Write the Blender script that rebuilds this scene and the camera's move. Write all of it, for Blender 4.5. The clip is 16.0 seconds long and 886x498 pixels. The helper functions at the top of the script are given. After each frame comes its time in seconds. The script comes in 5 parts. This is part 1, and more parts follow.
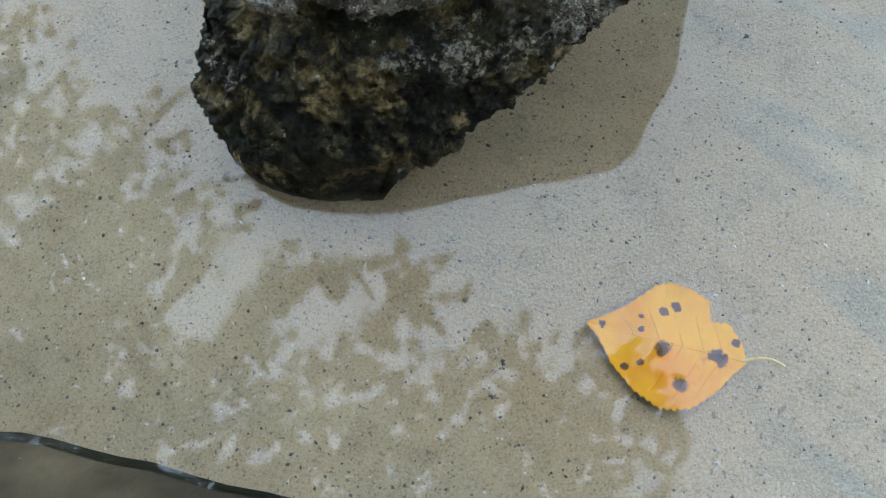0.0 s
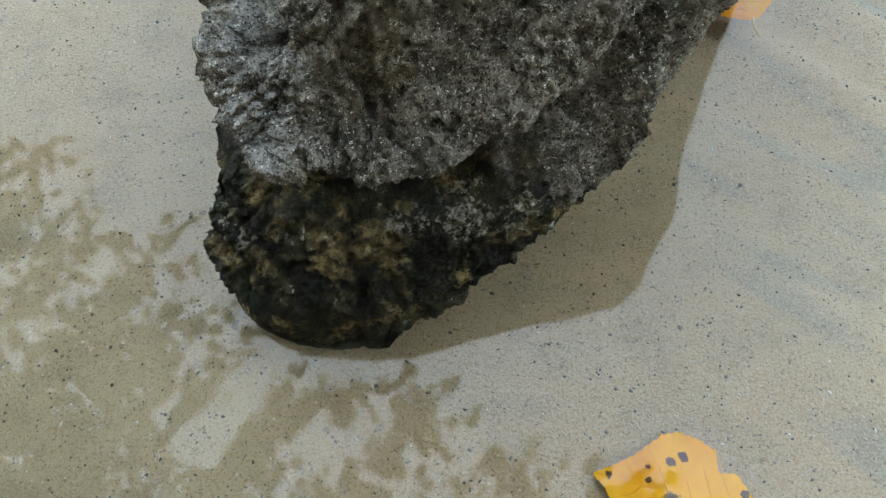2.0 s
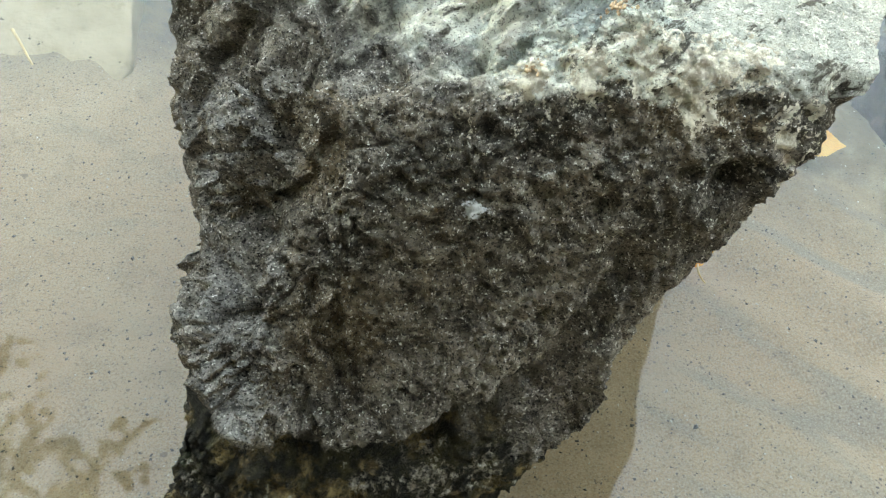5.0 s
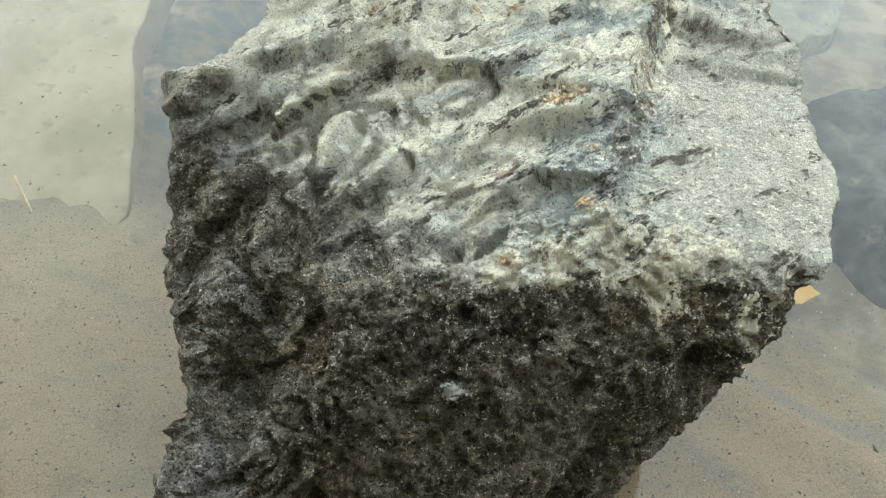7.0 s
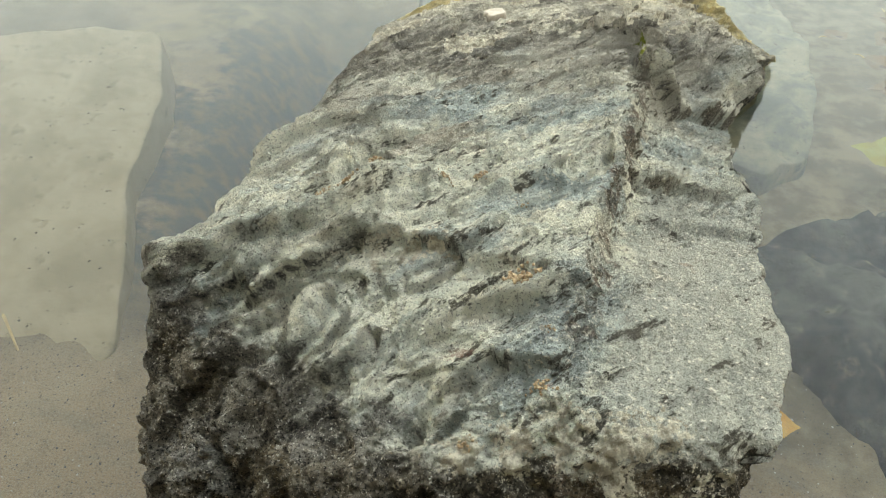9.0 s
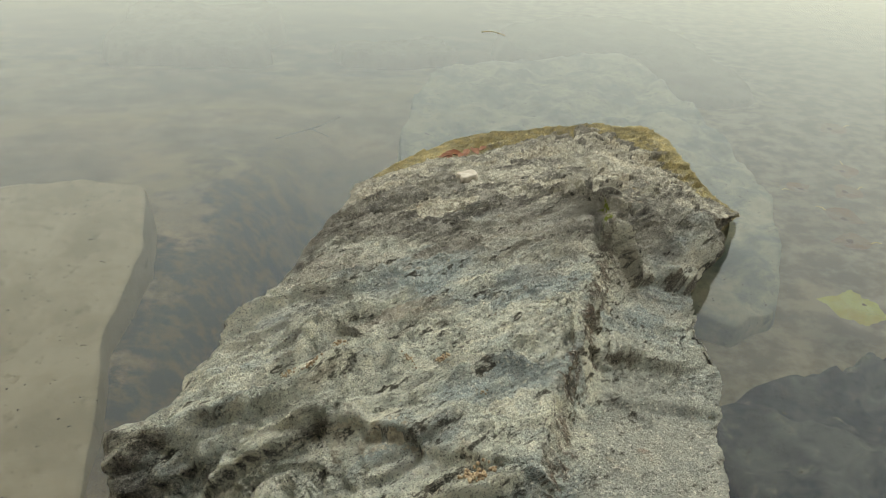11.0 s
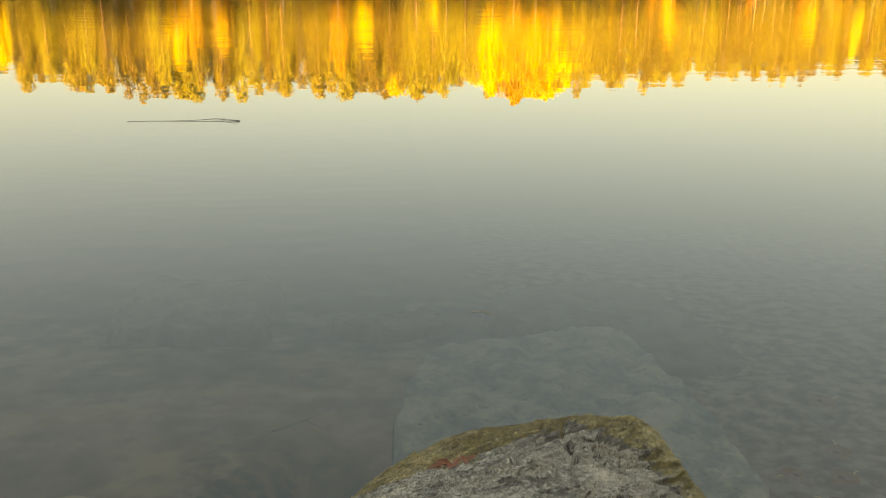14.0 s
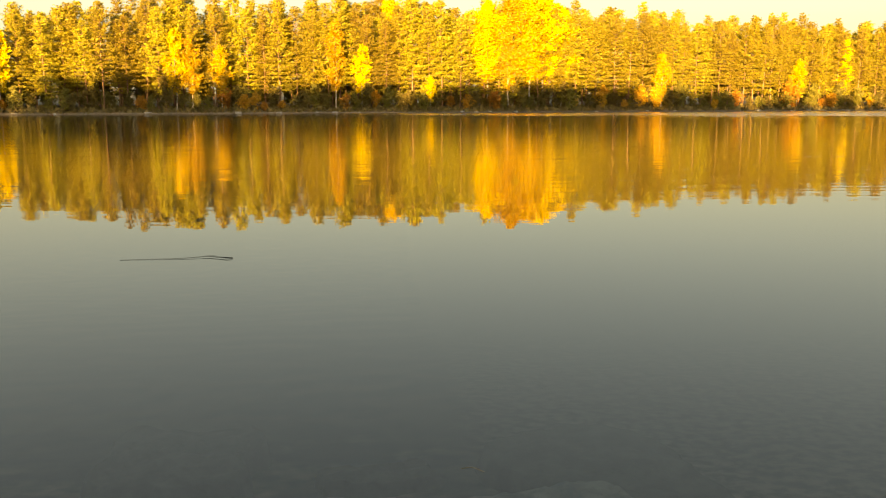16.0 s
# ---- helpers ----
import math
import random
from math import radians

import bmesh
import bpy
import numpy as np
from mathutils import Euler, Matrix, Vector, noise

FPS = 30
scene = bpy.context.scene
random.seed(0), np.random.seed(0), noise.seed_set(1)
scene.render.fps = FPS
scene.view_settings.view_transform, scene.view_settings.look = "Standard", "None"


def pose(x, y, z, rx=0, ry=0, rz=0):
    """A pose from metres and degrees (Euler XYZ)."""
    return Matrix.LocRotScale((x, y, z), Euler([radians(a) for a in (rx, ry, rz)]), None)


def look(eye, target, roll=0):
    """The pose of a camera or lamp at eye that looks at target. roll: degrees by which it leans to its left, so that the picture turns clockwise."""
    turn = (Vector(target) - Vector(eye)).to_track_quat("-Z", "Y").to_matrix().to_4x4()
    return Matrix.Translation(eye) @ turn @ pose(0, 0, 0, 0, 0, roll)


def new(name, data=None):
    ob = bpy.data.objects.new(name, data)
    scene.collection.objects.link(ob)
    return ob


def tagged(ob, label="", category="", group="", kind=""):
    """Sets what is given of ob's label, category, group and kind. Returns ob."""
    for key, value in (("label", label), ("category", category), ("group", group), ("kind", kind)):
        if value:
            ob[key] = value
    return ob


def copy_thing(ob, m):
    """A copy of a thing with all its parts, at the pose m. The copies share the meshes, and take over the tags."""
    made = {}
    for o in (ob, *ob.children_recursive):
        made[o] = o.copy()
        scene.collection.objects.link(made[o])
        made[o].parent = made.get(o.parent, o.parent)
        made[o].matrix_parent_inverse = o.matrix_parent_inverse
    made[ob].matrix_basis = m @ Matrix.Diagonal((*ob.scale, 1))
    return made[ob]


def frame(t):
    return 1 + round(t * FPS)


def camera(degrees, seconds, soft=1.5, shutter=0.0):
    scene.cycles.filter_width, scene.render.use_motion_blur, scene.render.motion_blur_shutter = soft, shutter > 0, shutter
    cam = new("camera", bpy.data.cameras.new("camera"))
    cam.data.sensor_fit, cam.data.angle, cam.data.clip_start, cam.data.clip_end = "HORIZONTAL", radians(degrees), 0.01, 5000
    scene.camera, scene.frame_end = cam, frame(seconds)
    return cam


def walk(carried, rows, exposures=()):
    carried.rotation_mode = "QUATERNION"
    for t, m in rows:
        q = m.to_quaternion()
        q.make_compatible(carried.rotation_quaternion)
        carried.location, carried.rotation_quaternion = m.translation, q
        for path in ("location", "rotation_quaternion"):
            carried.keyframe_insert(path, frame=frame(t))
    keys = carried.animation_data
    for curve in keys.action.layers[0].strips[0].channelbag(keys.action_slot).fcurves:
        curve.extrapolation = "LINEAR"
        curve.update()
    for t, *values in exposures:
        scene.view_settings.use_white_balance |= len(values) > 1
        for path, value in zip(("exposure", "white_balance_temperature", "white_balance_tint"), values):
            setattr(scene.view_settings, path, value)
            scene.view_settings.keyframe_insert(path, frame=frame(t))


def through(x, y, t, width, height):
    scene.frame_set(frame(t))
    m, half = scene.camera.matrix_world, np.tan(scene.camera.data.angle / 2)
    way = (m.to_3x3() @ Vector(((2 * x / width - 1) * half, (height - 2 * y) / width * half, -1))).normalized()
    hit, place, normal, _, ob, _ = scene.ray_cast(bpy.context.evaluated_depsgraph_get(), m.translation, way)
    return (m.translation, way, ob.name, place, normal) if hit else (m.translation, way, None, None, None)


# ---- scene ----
cam = camera(55.50, 16.0, soft=1.1)
PATH = [
    (0, (0.00657, 0.00851, 0.34418), (-0.02386, 0.44774, -1.60675), -3.727),
    (0.5, (0.00438, 0.01276, 0.34768), (-0.01500, 0.51168, -1.58899), -2.273),
    (1, (0.00647, 0.01506, 0.35073), (-0.03404, 0.58158, -1.56693), -4.000),
    (1.5, (0.00679, 0.01704, 0.35207), (-0.03551, 0.65513, -1.54294), -3.860),
    (2, (0.00803, 0.02003, 0.35430), (-0.04039, 0.72438, -1.51695), -3.979),
    (2.5, (0.00813, 0.02266, 0.35654), (-0.03625, 0.79838, -1.48636), -3.248),
    (3, (0.00839, 0.02463, 0.36078), (-0.02838, 0.87007, -1.45137), -2.535),
    (3.5, (0.00905, 0.02693, 0.36290), (-0.01688, 0.94467, -1.41392), -1.695),
    (4, (0.00813, 0.02970, 0.36953), (0.00615, 1.00711, -1.37537), -0.375),
    (4.2, (0.00641, 0.03060, 0.37070), (0.02159, 1.03610, -1.35810), 0.542),
    (6.3, (0.00733, 0.04271, 0.38808), (0.06905, 1.30290, -1.16373), 2.526),
    (6.5, (0.00747, 0.04288, 0.39033), (0.07396, 1.32505, -1.14317), 2.698),
    (7, (0.00942, 0.04368, 0.39580), (0.07673, 1.37376, -1.09630), 2.641),
    (7.5, (0.01056, 0.04629, 0.40017), (0.08617, 1.41690, -1.05437), 2.758),
    (8, (0.01403, 0.04930, 0.40551), (0.08461, 1.46108, -1.00938), 2.387),
    (8.5, (0.01568, 0.05122, 0.41315), (0.09377, 1.50617, -0.95690), 2.406),
    (9, (0.02019, 0.05365, 0.42106), (0.09213, 1.55218, -0.90152), 2.024),
    (9.2, (0.01996, 0.05448, 0.42395), (0.10083, 1.57045, -0.87809), 2.198),
    (11.3, (0.03059, 0.06232, 0.45252), (0.13898, 1.76663, -0.58843), 2.530),
    (11.5, (0.03122, 0.06377, 0.45737), (0.14199, 1.78403, -0.55676), 2.496),
    (12, (0.03521, 0.06858, 0.47394), (0.14874, 1.82840, -0.46952), 2.139),
    (12.5, (0.03680, 0.07161, 0.48993), (0.15618, 1.87736, -0.36155), 1.656),
    (13, (0.03920, 0.07662, 0.50994), (0.15910, 1.92212, -0.25148), 1.395),
    (13.5, (0.04275, 0.07992, 0.52983), (0.14851, 1.95785, -0.15001), 0.923),
    (14, (0.04648, 0.08052, 0.54276), (0.13885, 1.98285, -0.06765), 0.500),
    (14.5, (0.05071, 0.08260, 0.55908), (0.13555, 2.00265, 0.00571), 0.157),
    (15, (0.05687, 0.09655, 0.56470), (0.14012, 2.03453, 0.07757), -0.255),
    (15.5, (0.06654, 0.11627, 0.56476), (0.14720, 2.07212, 0.15470), -0.480),
    (16, (0.06829, 0.11799, 0.58022), (0.16752, 2.08851, 0.25281), -0.206),
]
walk(cam, [(t, look(eye, target, roll)) for t, eye, target, roll in PATH],
     [(0.0, 5.6, 6700, 10), (1.2, 5.6, 6750, 10), (2.0, 5.55, 7450, 8), (4.0, 5.75, 8100, 6), (6.5, 5.28, 8450, 9), (9.0, 4.66, 9500, 10),
      (12.5, 3.45, 10200, 12), (13.5, 3.05, 9600, 11), (14.0, 3.1, 9400, 11), (14.5, 2.92, 9400, 11), (15.0, 2.8, 9300, 11), (15.5, 2.6, 9300, 11),
      (16.0, 2.25, 9200, 11)])

SKY_STRENGTH, SUN_STRENGTH = 0.06, 5.4
VEIL_LOW, VEIL_HIGH = (1.40, 1.44, 1.38), (1.36, 1.66, 2.12)
CLEAR_SHARE = 0.7
WATER_MURK, RIPPLE, WATER_IOR = 0.10, 1.0, 1.40
NEAR_WOOD_HEIGHT = 19.7

# ---------------------------------------------------------------- light
SUN_ELEVATION, SUN_AZIMUTH = 5.6, 192.0     # degrees; azimuth clockwise from +y
world = bpy.data.worlds.new("sky")
scene.world = world
world.use_nodes = True
wt = world.node_tree
sky = wt.nodes.new("ShaderNodeTexSky")
sky.sky_type, sky.sun_disc = "NISHITA", False
sky.sun_elevation, sky.sun_rotation = radians(SUN_ELEVATION), radians(SUN_AZIMUTH)
sky.air_density, sky.dust_density, sky.ozone_density = 1.0, 2.0, 1.0
wt.nodes["Background"].inputs["Strength"].default_value = SKY_STRENGTH
# a thin even veil of high cloud over the clear sky
veil = wt.nodes.new("ShaderNodeMix")
veil.data_type, veil.blend_type = "RGBA", "ADD"
veil.inputs[0].default_value = 1.0
high = wt.nodes.new("ShaderNodeMix")
high.data_type = "RGBA"
high.inputs[6].default_value, high.inputs[7].default_value = (*VEIL_LOW, 1), (*VEIL_HIGH, 1)
way = wt.nodes.new("ShaderNodeTexCoord")
rise = wt.nodes.new("ShaderNodeSeparateXYZ")
wt.links.new(way.outputs["Generated"], rise.inputs[0])
lift = wt.nodes.new("ShaderNodeMapRange")
lift.inputs["From Min"].default_value, lift.inputs["From Max"].default_value = 0.0, 0.5
wt.links.new(rise.outputs["Z"], lift.inputs["Value"])
wt.links.new(lift.outputs[0], high.inputs[0])
wt.links.new(high.outputs[2], veil.inputs[7])
thin = wt.nodes.new("ShaderNodeVectorMath")
thin.operation = "SCALE"
thin.inputs["Scale"].default_value = CLEAR_SHARE
wt.links.new(sky.outputs[0], thin.inputs[0])
wt.links.new(thin.outputs[0], veil.inputs[6])
wt.links.new(veil.outputs[2], wt.nodes["Background"].inputs["Color"])

sun_data = bpy.data.lights.new("sun", "SUN")
sun_data.energy, sun_data.angle, sun_data.color = SUN_STRENGTH, radians(0.55), (1.0, 0.665, 0.275)
sun = new("sun", sun_data)
to_sun = Vector((math.sin(radians(SUN_AZIMUTH)) * math.cos(radians(SUN_ELEVATION)),
                 math.cos(radians(SUN_AZIMUTH)) * math.cos(radians(SUN_ELEVATION)),
                 math.sin(radians(SUN_ELEVATION))))
sun.matrix_basis = look(to_sun * 50, (0, 0, 0))


# ---------------------------------------------------------------- noise and mesh tools
def lattice(ix, iy, iz, seed):
    h = (ix * 73856093) ^ (iy * 19349663) ^ (iz * 83492791) ^ (seed * 2654435)
    h = (h ^ (h >> 13)) * 1274126177
    return ((h ^ (h >> 16)) & 0xFFFF) / 65535.0


def value_noise(p, seed=0):
    """Smooth noise in -1..1 at the rows of p."""
    i = np.floor(p).astype(np.int64)
    f = p - i
    f = f * f * f * (f * (f * 6 - 15) + 10)
    total = 0.0
    for dx in (0, 1):
        for dy in (0, 1):
            for dz in (0, 1):
                w = (f[:, 0] if dx else 1 - f[:, 0]) * (f[:, 1] if dy else 1 - f[:, 1]) * (f[:, 2] if dz else 1 - f[:, 2])
                total = total + w * lattice(i[:, 0] + dx, i[:, 1] + dy, i[:, 2] + dz, seed)
    return total * 2 - 1


def fbm(p, octaves=4, seed=0, gain=0.5):
    total, size, high = 0.0, 1.0, 0.0
    for k in range(octaves):
        total = total + size * value_noise(p * 2.03 ** k + 17.3 * k, seed + k)
        high += size
        size *= gain
    return total / high


def pits(p, seed=0):
    """Distance to the nearest of scattered points, one to a unit cell."""
    i = np.floor(p).astype(np.int64)
    best = np.full(len(p), 9.0)
    for dx in (-1, 0, 1):
        for dy in (-1, 0, 1):
            for dz in (-1, 0, 1):
                c = i + np.array((dx, dy, dz))
                q = np.stack([lattice(c[:, 0], c[:, 1], c[:, 2], seed + s) for s in (1, 2, 3)], 1) + c
                best = np.minimum(best, ((p - q) ** 2).sum(1))
    return np.sqrt(best)


def mesh_of(name, verts, faces, smooth=False, sharp=None):
    """A mesh from arrays of vertices and of equally long faces."""
    verts, faces = np.asarray(verts, np.float32), np.asarray(faces, np.int32)
    me = bpy.data.meshes.new(name)
    n, k = faces.shape
    me.vertices.add(len(verts)), me.loops.add(n * k), me.polygons.add(n)
    me.vertices.foreach_set("co", verts.ravel())
    me.loops.foreach_set("vertex_index", faces.ravel())
    me.polygons.foreach_set("loop_start", np.arange(0, n * k, k, dtype=np.int32))
    me.polygons.foreach_set("loop_total", np.full(n, k, np.int32))
    me.polygons.foreach_set("use_smooth", np.full(n, smooth))
    me.update(calc_edges=True)
    me.validate()
    return me


def part(name, me, material, parent=None, label=""):
    """One mesh object, under a thing or a part."""
    ob = new(name, me)
    if not me.materials:
        me.materials.append(material)
    if parent:
        ob.parent = parent
    return tagged(ob, label)


def grid_faces(nu, nv, wrap=False):
    i, j = np.meshgrid(np.arange(nu - 1), np.arange(nv if wrap else nv - 1), indexing="ij")
    a, b = i * nv + j, i * nv + (j + 1) % nv
    return np.stack([a, b, b + nv, a + nv], -1).reshape(-1, 4)


def tube(points, radii, sides=6):
    """Vertices and quads of a tapered tube along points."""
    points, radii = np.asarray(points, float), np.asarray(radii, float)
    along = np.gradient(points, axis=0)
    along /= np.linalg.norm(along, axis=1, keepdims=True) + 1e-12
    ref = np.where(np.abs(along[:, 2:3]) > 0.9, (1.0, 0, 0), (0, 0, 1.0))
    a = np.cross(along, ref)
    a /= np.linalg.norm(a, axis=1, keepdims=True)
    b = np.cross(along, a)
    ang = np.linspace(0, 2 * np.pi, sides, endpoint=False)
    v = points[:, None] + radii[:, None, None] * (np.cos(ang)[None, :, None] * a[:, None] + np.sin(ang)[None, :, None] * b[:, None])
    return v.reshape(-1, 3), grid_faces(len(points), sides, True)


def joined(pieces):
    """One pair of arrays from several of (vertices, faces)."""
    vs, fs, base = [], [], 0
    for v, f in pieces:
        vs.append(v), fs.append(np.asarray(f) + base)
        base += len(v)
    return np.concatenate(vs), np.concatenate(fs)


def guide(knots, y, soft=0.004):
    """The columns of knots (y, a, b ...) along y, with softened corners."""
    k = np.asarray(knots, float)
    out = []
    for c in range(1, k.shape[1]):
        out.append(sum(np.interp(y + s * soft, k[:, 0], k[:, c]) for s in (-1, -0.5, 0, 0.5, 1)) / 5)
    return out


# ---------------------------------------------------------------- materials
class Nodes:
    """A small hand for building a material's nodes."""

    def __init__(self, name, roughness=0.8):
        self.mat = bpy.data.materials.new(name)
        self.mat.use_nodes = True
        self.t = self.mat.node_tree
        self.shader = self.t.nodes["Principled BSDF"]
        self.shader.inputs["Roughness"].default_value = roughness
        self.coord = self.t.nodes.new("ShaderNodeTexCoord").outputs["Object"]
        self.xyz = None

    def node(self, kind, **values):
        n = self.t.nodes.new(kind)
        for key, value in values.items():
            n.inputs[key.replace("_", " ")].default_value = value
        return n

    def link(self, a, b):
        self.t.links.new(a, b)

    def noise(self, scale, detail=5, rough=0.6, stretch=None, distortion=0.0):
        n = self.node("ShaderNodeTexNoise", Scale=scale, Detail=detail, Roughness=rough, Distortion=distortion)
        src = self.coord
        if stretch:
            m = self.node("ShaderNodeMapping")
            m.inputs["Scale"].default_value = stretch[:3]
            if len(stretch) > 3:
                m.vector_type = "TEXTURE"
                m.inputs["Scale"].default_value = [1 / k for k in stretch[:3]]
                m.inputs["Rotation"].default_value = stretch[3:]
            self.link(src, m.inputs["Vector"])
            src = m.outputs[0]
        self.link(src, n.inputs["Vector"])
        return n.outputs["Fac"]

    def ramp(self, fac, low, high, a=0.0, b=1.0):
        n = self.node("ShaderNodeMapRange", From_Min=low, From_Max=high, To_Min=a, To_Max=b)
        n.interpolation_type = "SMOOTHSTEP"
        self.link(fac, n.inputs["Value"])
        return n.outputs[0]

    def math(self, op, a, b):
        n = self.t.nodes.new("ShaderNodeMath")
        n.operation = op
        for k, v in enumerate((a, b)):
            if isinstance(v, (int, float)):
                n.inputs[k].default_value = v
            else:
                self.link(v, n.inputs[k])
        return n.outputs[0]

    def axis(self, which):
        if not self.xyz:
            self.xyz = self.t.nodes.new("ShaderNodeSeparateXYZ")
            self.link(self.coord, self.xyz.inputs[0])
        return self.xyz.outputs[which]

    def facing_up(self):
        g = self.t.nodes.new("ShaderNodeNewGeometry")
        s = self.t.nodes.new("ShaderNodeSeparateXYZ")
        self.link(g.outputs["Normal"], s.inputs[0])
        return s.outputs["Z"]

    def mix(self, fac, a, b):
        n = self.t.nodes.new("ShaderNodeMix")
        n.data_type = "RGBA"
        for sock, v in ((n.inputs[0], fac), (n.inputs[6], a), (n.inputs[7], b)):
            if isinstance(v, tuple):
                sock.default_value = (*v, 1)
            elif isinstance(v, (int, float)):
                sock.default_value = v
            else:
                self.link(v, sock)
        return n.outputs[2]

    def colour(self, c):
        if isinstance(c, tuple):
            self.shader.inputs["Base Color"].default_value = (*c, 1)
        else:
            self.link(c, self.shader.inputs["Base Color"])

    def rough(self, r):
        self.link(r, self.shader.inputs["Roughness"])

    def bump(self, height, strength, distance):
        n = self.node("ShaderNodeBump", Strength=strength, Distance=distance)
        self.link(height, n.inputs["Height"])
        old = self.shader.inputs["Normal"].links
        if old:
            self.link(old[0].from_socket, n.inputs["Normal"])
        self.link(n.outputs[0], self.shader.inputs["Normal"])

    def random(self):
        return self.t.nodes.new("ShaderNodeObjectInfo").outputs["Random"]

    def blobs(self, places, wobble=0.006, scale=110, tall=1.0):
        """1 inside any of the ragged patches (x, y, z, radius); tall stretches them upright."""
        squash = self.node("ShaderNodeVectorMath")
        squash.operation = "MULTIPLY"
        squash.inputs[1].default_value = (1, 1, 1 / tall)
        self.link(self.coord, squash.inputs[0])
        ragged = self.ramp(self.noise(scale, 5, 0.75), 0.3, 0.7, -wobble, wobble)
        total = None
        for *at, r in places:
            d = self.node("ShaderNodeVectorMath")
            d.operation = "DISTANCE"
            self.link(squash.outputs[0], d.inputs[0])
            d.inputs[1].default_value = (at[0], at[1], at[2] / tall)
            gap = self.math("SUBTRACT", d.outputs["Value"], r)
            total = gap if total is None else self.math("MINIMUM", total, gap)
        return self.ramp(self.math("ADD", total, ragged), -0.0012, 0.0012, 1, 0)

    def island(self):
        return self.t.nodes.new("ShaderNodeNewGeometry").outputs["Random Per Island"]


def sand_material():
    m = Nodes("sand_and_painted_depth", 0.85)
    broad = m.noise(5, 3)
    c = m.mix(m.ramp(broad, 0.35, 0.68), (0.288, 0.188, 0.103), (0.330, 0.246, 0.155))
    c = m.mix(m.ramp(m.noise(38, 4, 0.65), 0.45, 0.72, 0, 0.6), c, (0.185, 0.120, 0.065))
    c = m.mix(m.ramp(m.noise(9, 4, 0.6, stretch=(1, 2.2, 1)), 0.52, 0.70, 0, 0.5), c, (0.17, 0.135, 0.09))
    # slanting dark streaks paint the shading of the sand's ripple troughs
    c = m.mix(m.math("MULTIPLY", m.ramp(m.noise(34, 3, 0.5, stretch=(0.22, 1, 1, 0, 0, -0.64)), 0.50, 0.66), m.math("MULTIPLY", m.ramp(m.axis("X"), 0.06, 0.16, 0, 0.55), m.ramp(m.axis("Y"), 0.45, 0.75, 1, 0))), c, (0.13, 0.125, 0.11))
    fine = m.noise(900, 2, 0.7)
    c = m.mix(m.ramp(fine, 0.35, 0.7, 0, 0.55), c, (0.365, 0.312, 0.24))
    c = m.mix(m.ramp(m.noise(720, 4, 0.75), 0.36, 0.48, 0.6, 0), c, (0.125, 0.082, 0.045))
    dark = m.ramp(m.noise(420, 1), 0.68, 0.74, 0, 0.7)
    c = m.mix(dark, c, (0.07, 0.06, 0.05))
    c = m.mix(m.math("MULTIPLY", m.ramp(m.noise(130, 1), 0.755, 0.78), 0.5), c, (0.05, 0.045, 0.04))
    c = m.mix(m.math("MULTIPLY", m.ramp(m.noise(210, 1, stretch=(1, 1.2, 1)), 0.79, 0.81), 0.5), c, (0.44, 0.46, 0.41))
    # silt and weed over the deeper bed
    weed = m.ramp(m.noise(3.5, 4, 0.55), 0.36, 0.70)
    off = m.ramp(m.math("ADD", m.axis("Y"), m.ramp(broad, 0.3, 0.7, -0.12, 0.12)), 0.36, 0.75)
    c = m.mix(m.math("MULTIPLY", weed, m.math("MULTIPLY", off, 0.85)), c, (0.085, 0.080, 0.052))
    c = m.mix(m.math("MULTIPLY", m.ramp(m.noise(5, 4, 0.6, stretch=(0.6, 1, 1, 0, 0, 0.5)), 0.48, 0.68), m.math("MULTIPLY", off, 0.6)), c, (0.34, 0.25, 0.13))
    # bed colour darkened with depth, standing in for murky water above it
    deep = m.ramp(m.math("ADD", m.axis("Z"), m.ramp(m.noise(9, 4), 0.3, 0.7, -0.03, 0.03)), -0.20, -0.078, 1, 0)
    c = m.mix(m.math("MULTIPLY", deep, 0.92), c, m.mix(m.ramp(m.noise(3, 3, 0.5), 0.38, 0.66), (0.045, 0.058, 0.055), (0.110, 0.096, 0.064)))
    # brown silt round the stones on the far side of the boulder
    silt = m.math("MULTIPLY", m.ramp(m.axis("X"), 0.17, 0.30), m.ramp(m.math("ADD", m.axis("Y"), m.ramp(broad, 0.3, 0.7, -0.06, 0.06)), 0.24, 0.42))
    c = m.mix(m.math("MULTIPLY", silt, 0.88), c, m.mix(m.ramp(m.noise(30, 5, 0.65), 0.36, 0.64), (0.085, 0.072, 0.048), (0.20, 0.165, 0.11)))
    # dark of the deeper, shaded hollow beside the slab, painted into the bed colour
    hollow_shade = m.math("ADD", m.math("SUBTRACT", m.axis("X"), m.math("MULTIPLY", m.axis("Y"), 0.10)), m.ramp(m.noise(12, 5, 0.65), 0.3, 0.7, -0.05, 0.05))
    hollow_shade = m.math("MULTIPLY", m.math("MULTIPLY", m.ramp(hollow_shade, -0.36, -0.30), m.ramp(hollow_shade, -0.24, -0.10, 1, 0)), m.math("MULTIPLY", m.ramp(m.axis("Y"), 0.44, 0.60), m.ramp(m.axis("Y"), 0.95, 1.35, 1, 0)))
    c = m.mix(m.math("MULTIPLY", hollow_shade, 0.9), c, m.mix(m.ramp(m.noise(40, 5, 0.65), 0.4, 0.65), (0.030, 0.042, 0.045), (0.10, 0.085, 0.055)))
    # leaf litter and turf above the water
    land = m.ramp(m.axis("Z"), 0.08, 0.5)
    turf = m.mix(m.ramp(m.noise(2.2, 6), 0.4, 0.62), (0.10, 0.085, 0.035), (0.20, 0.14, 0.06))
    c = m.mix(land, c, turf)
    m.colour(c)
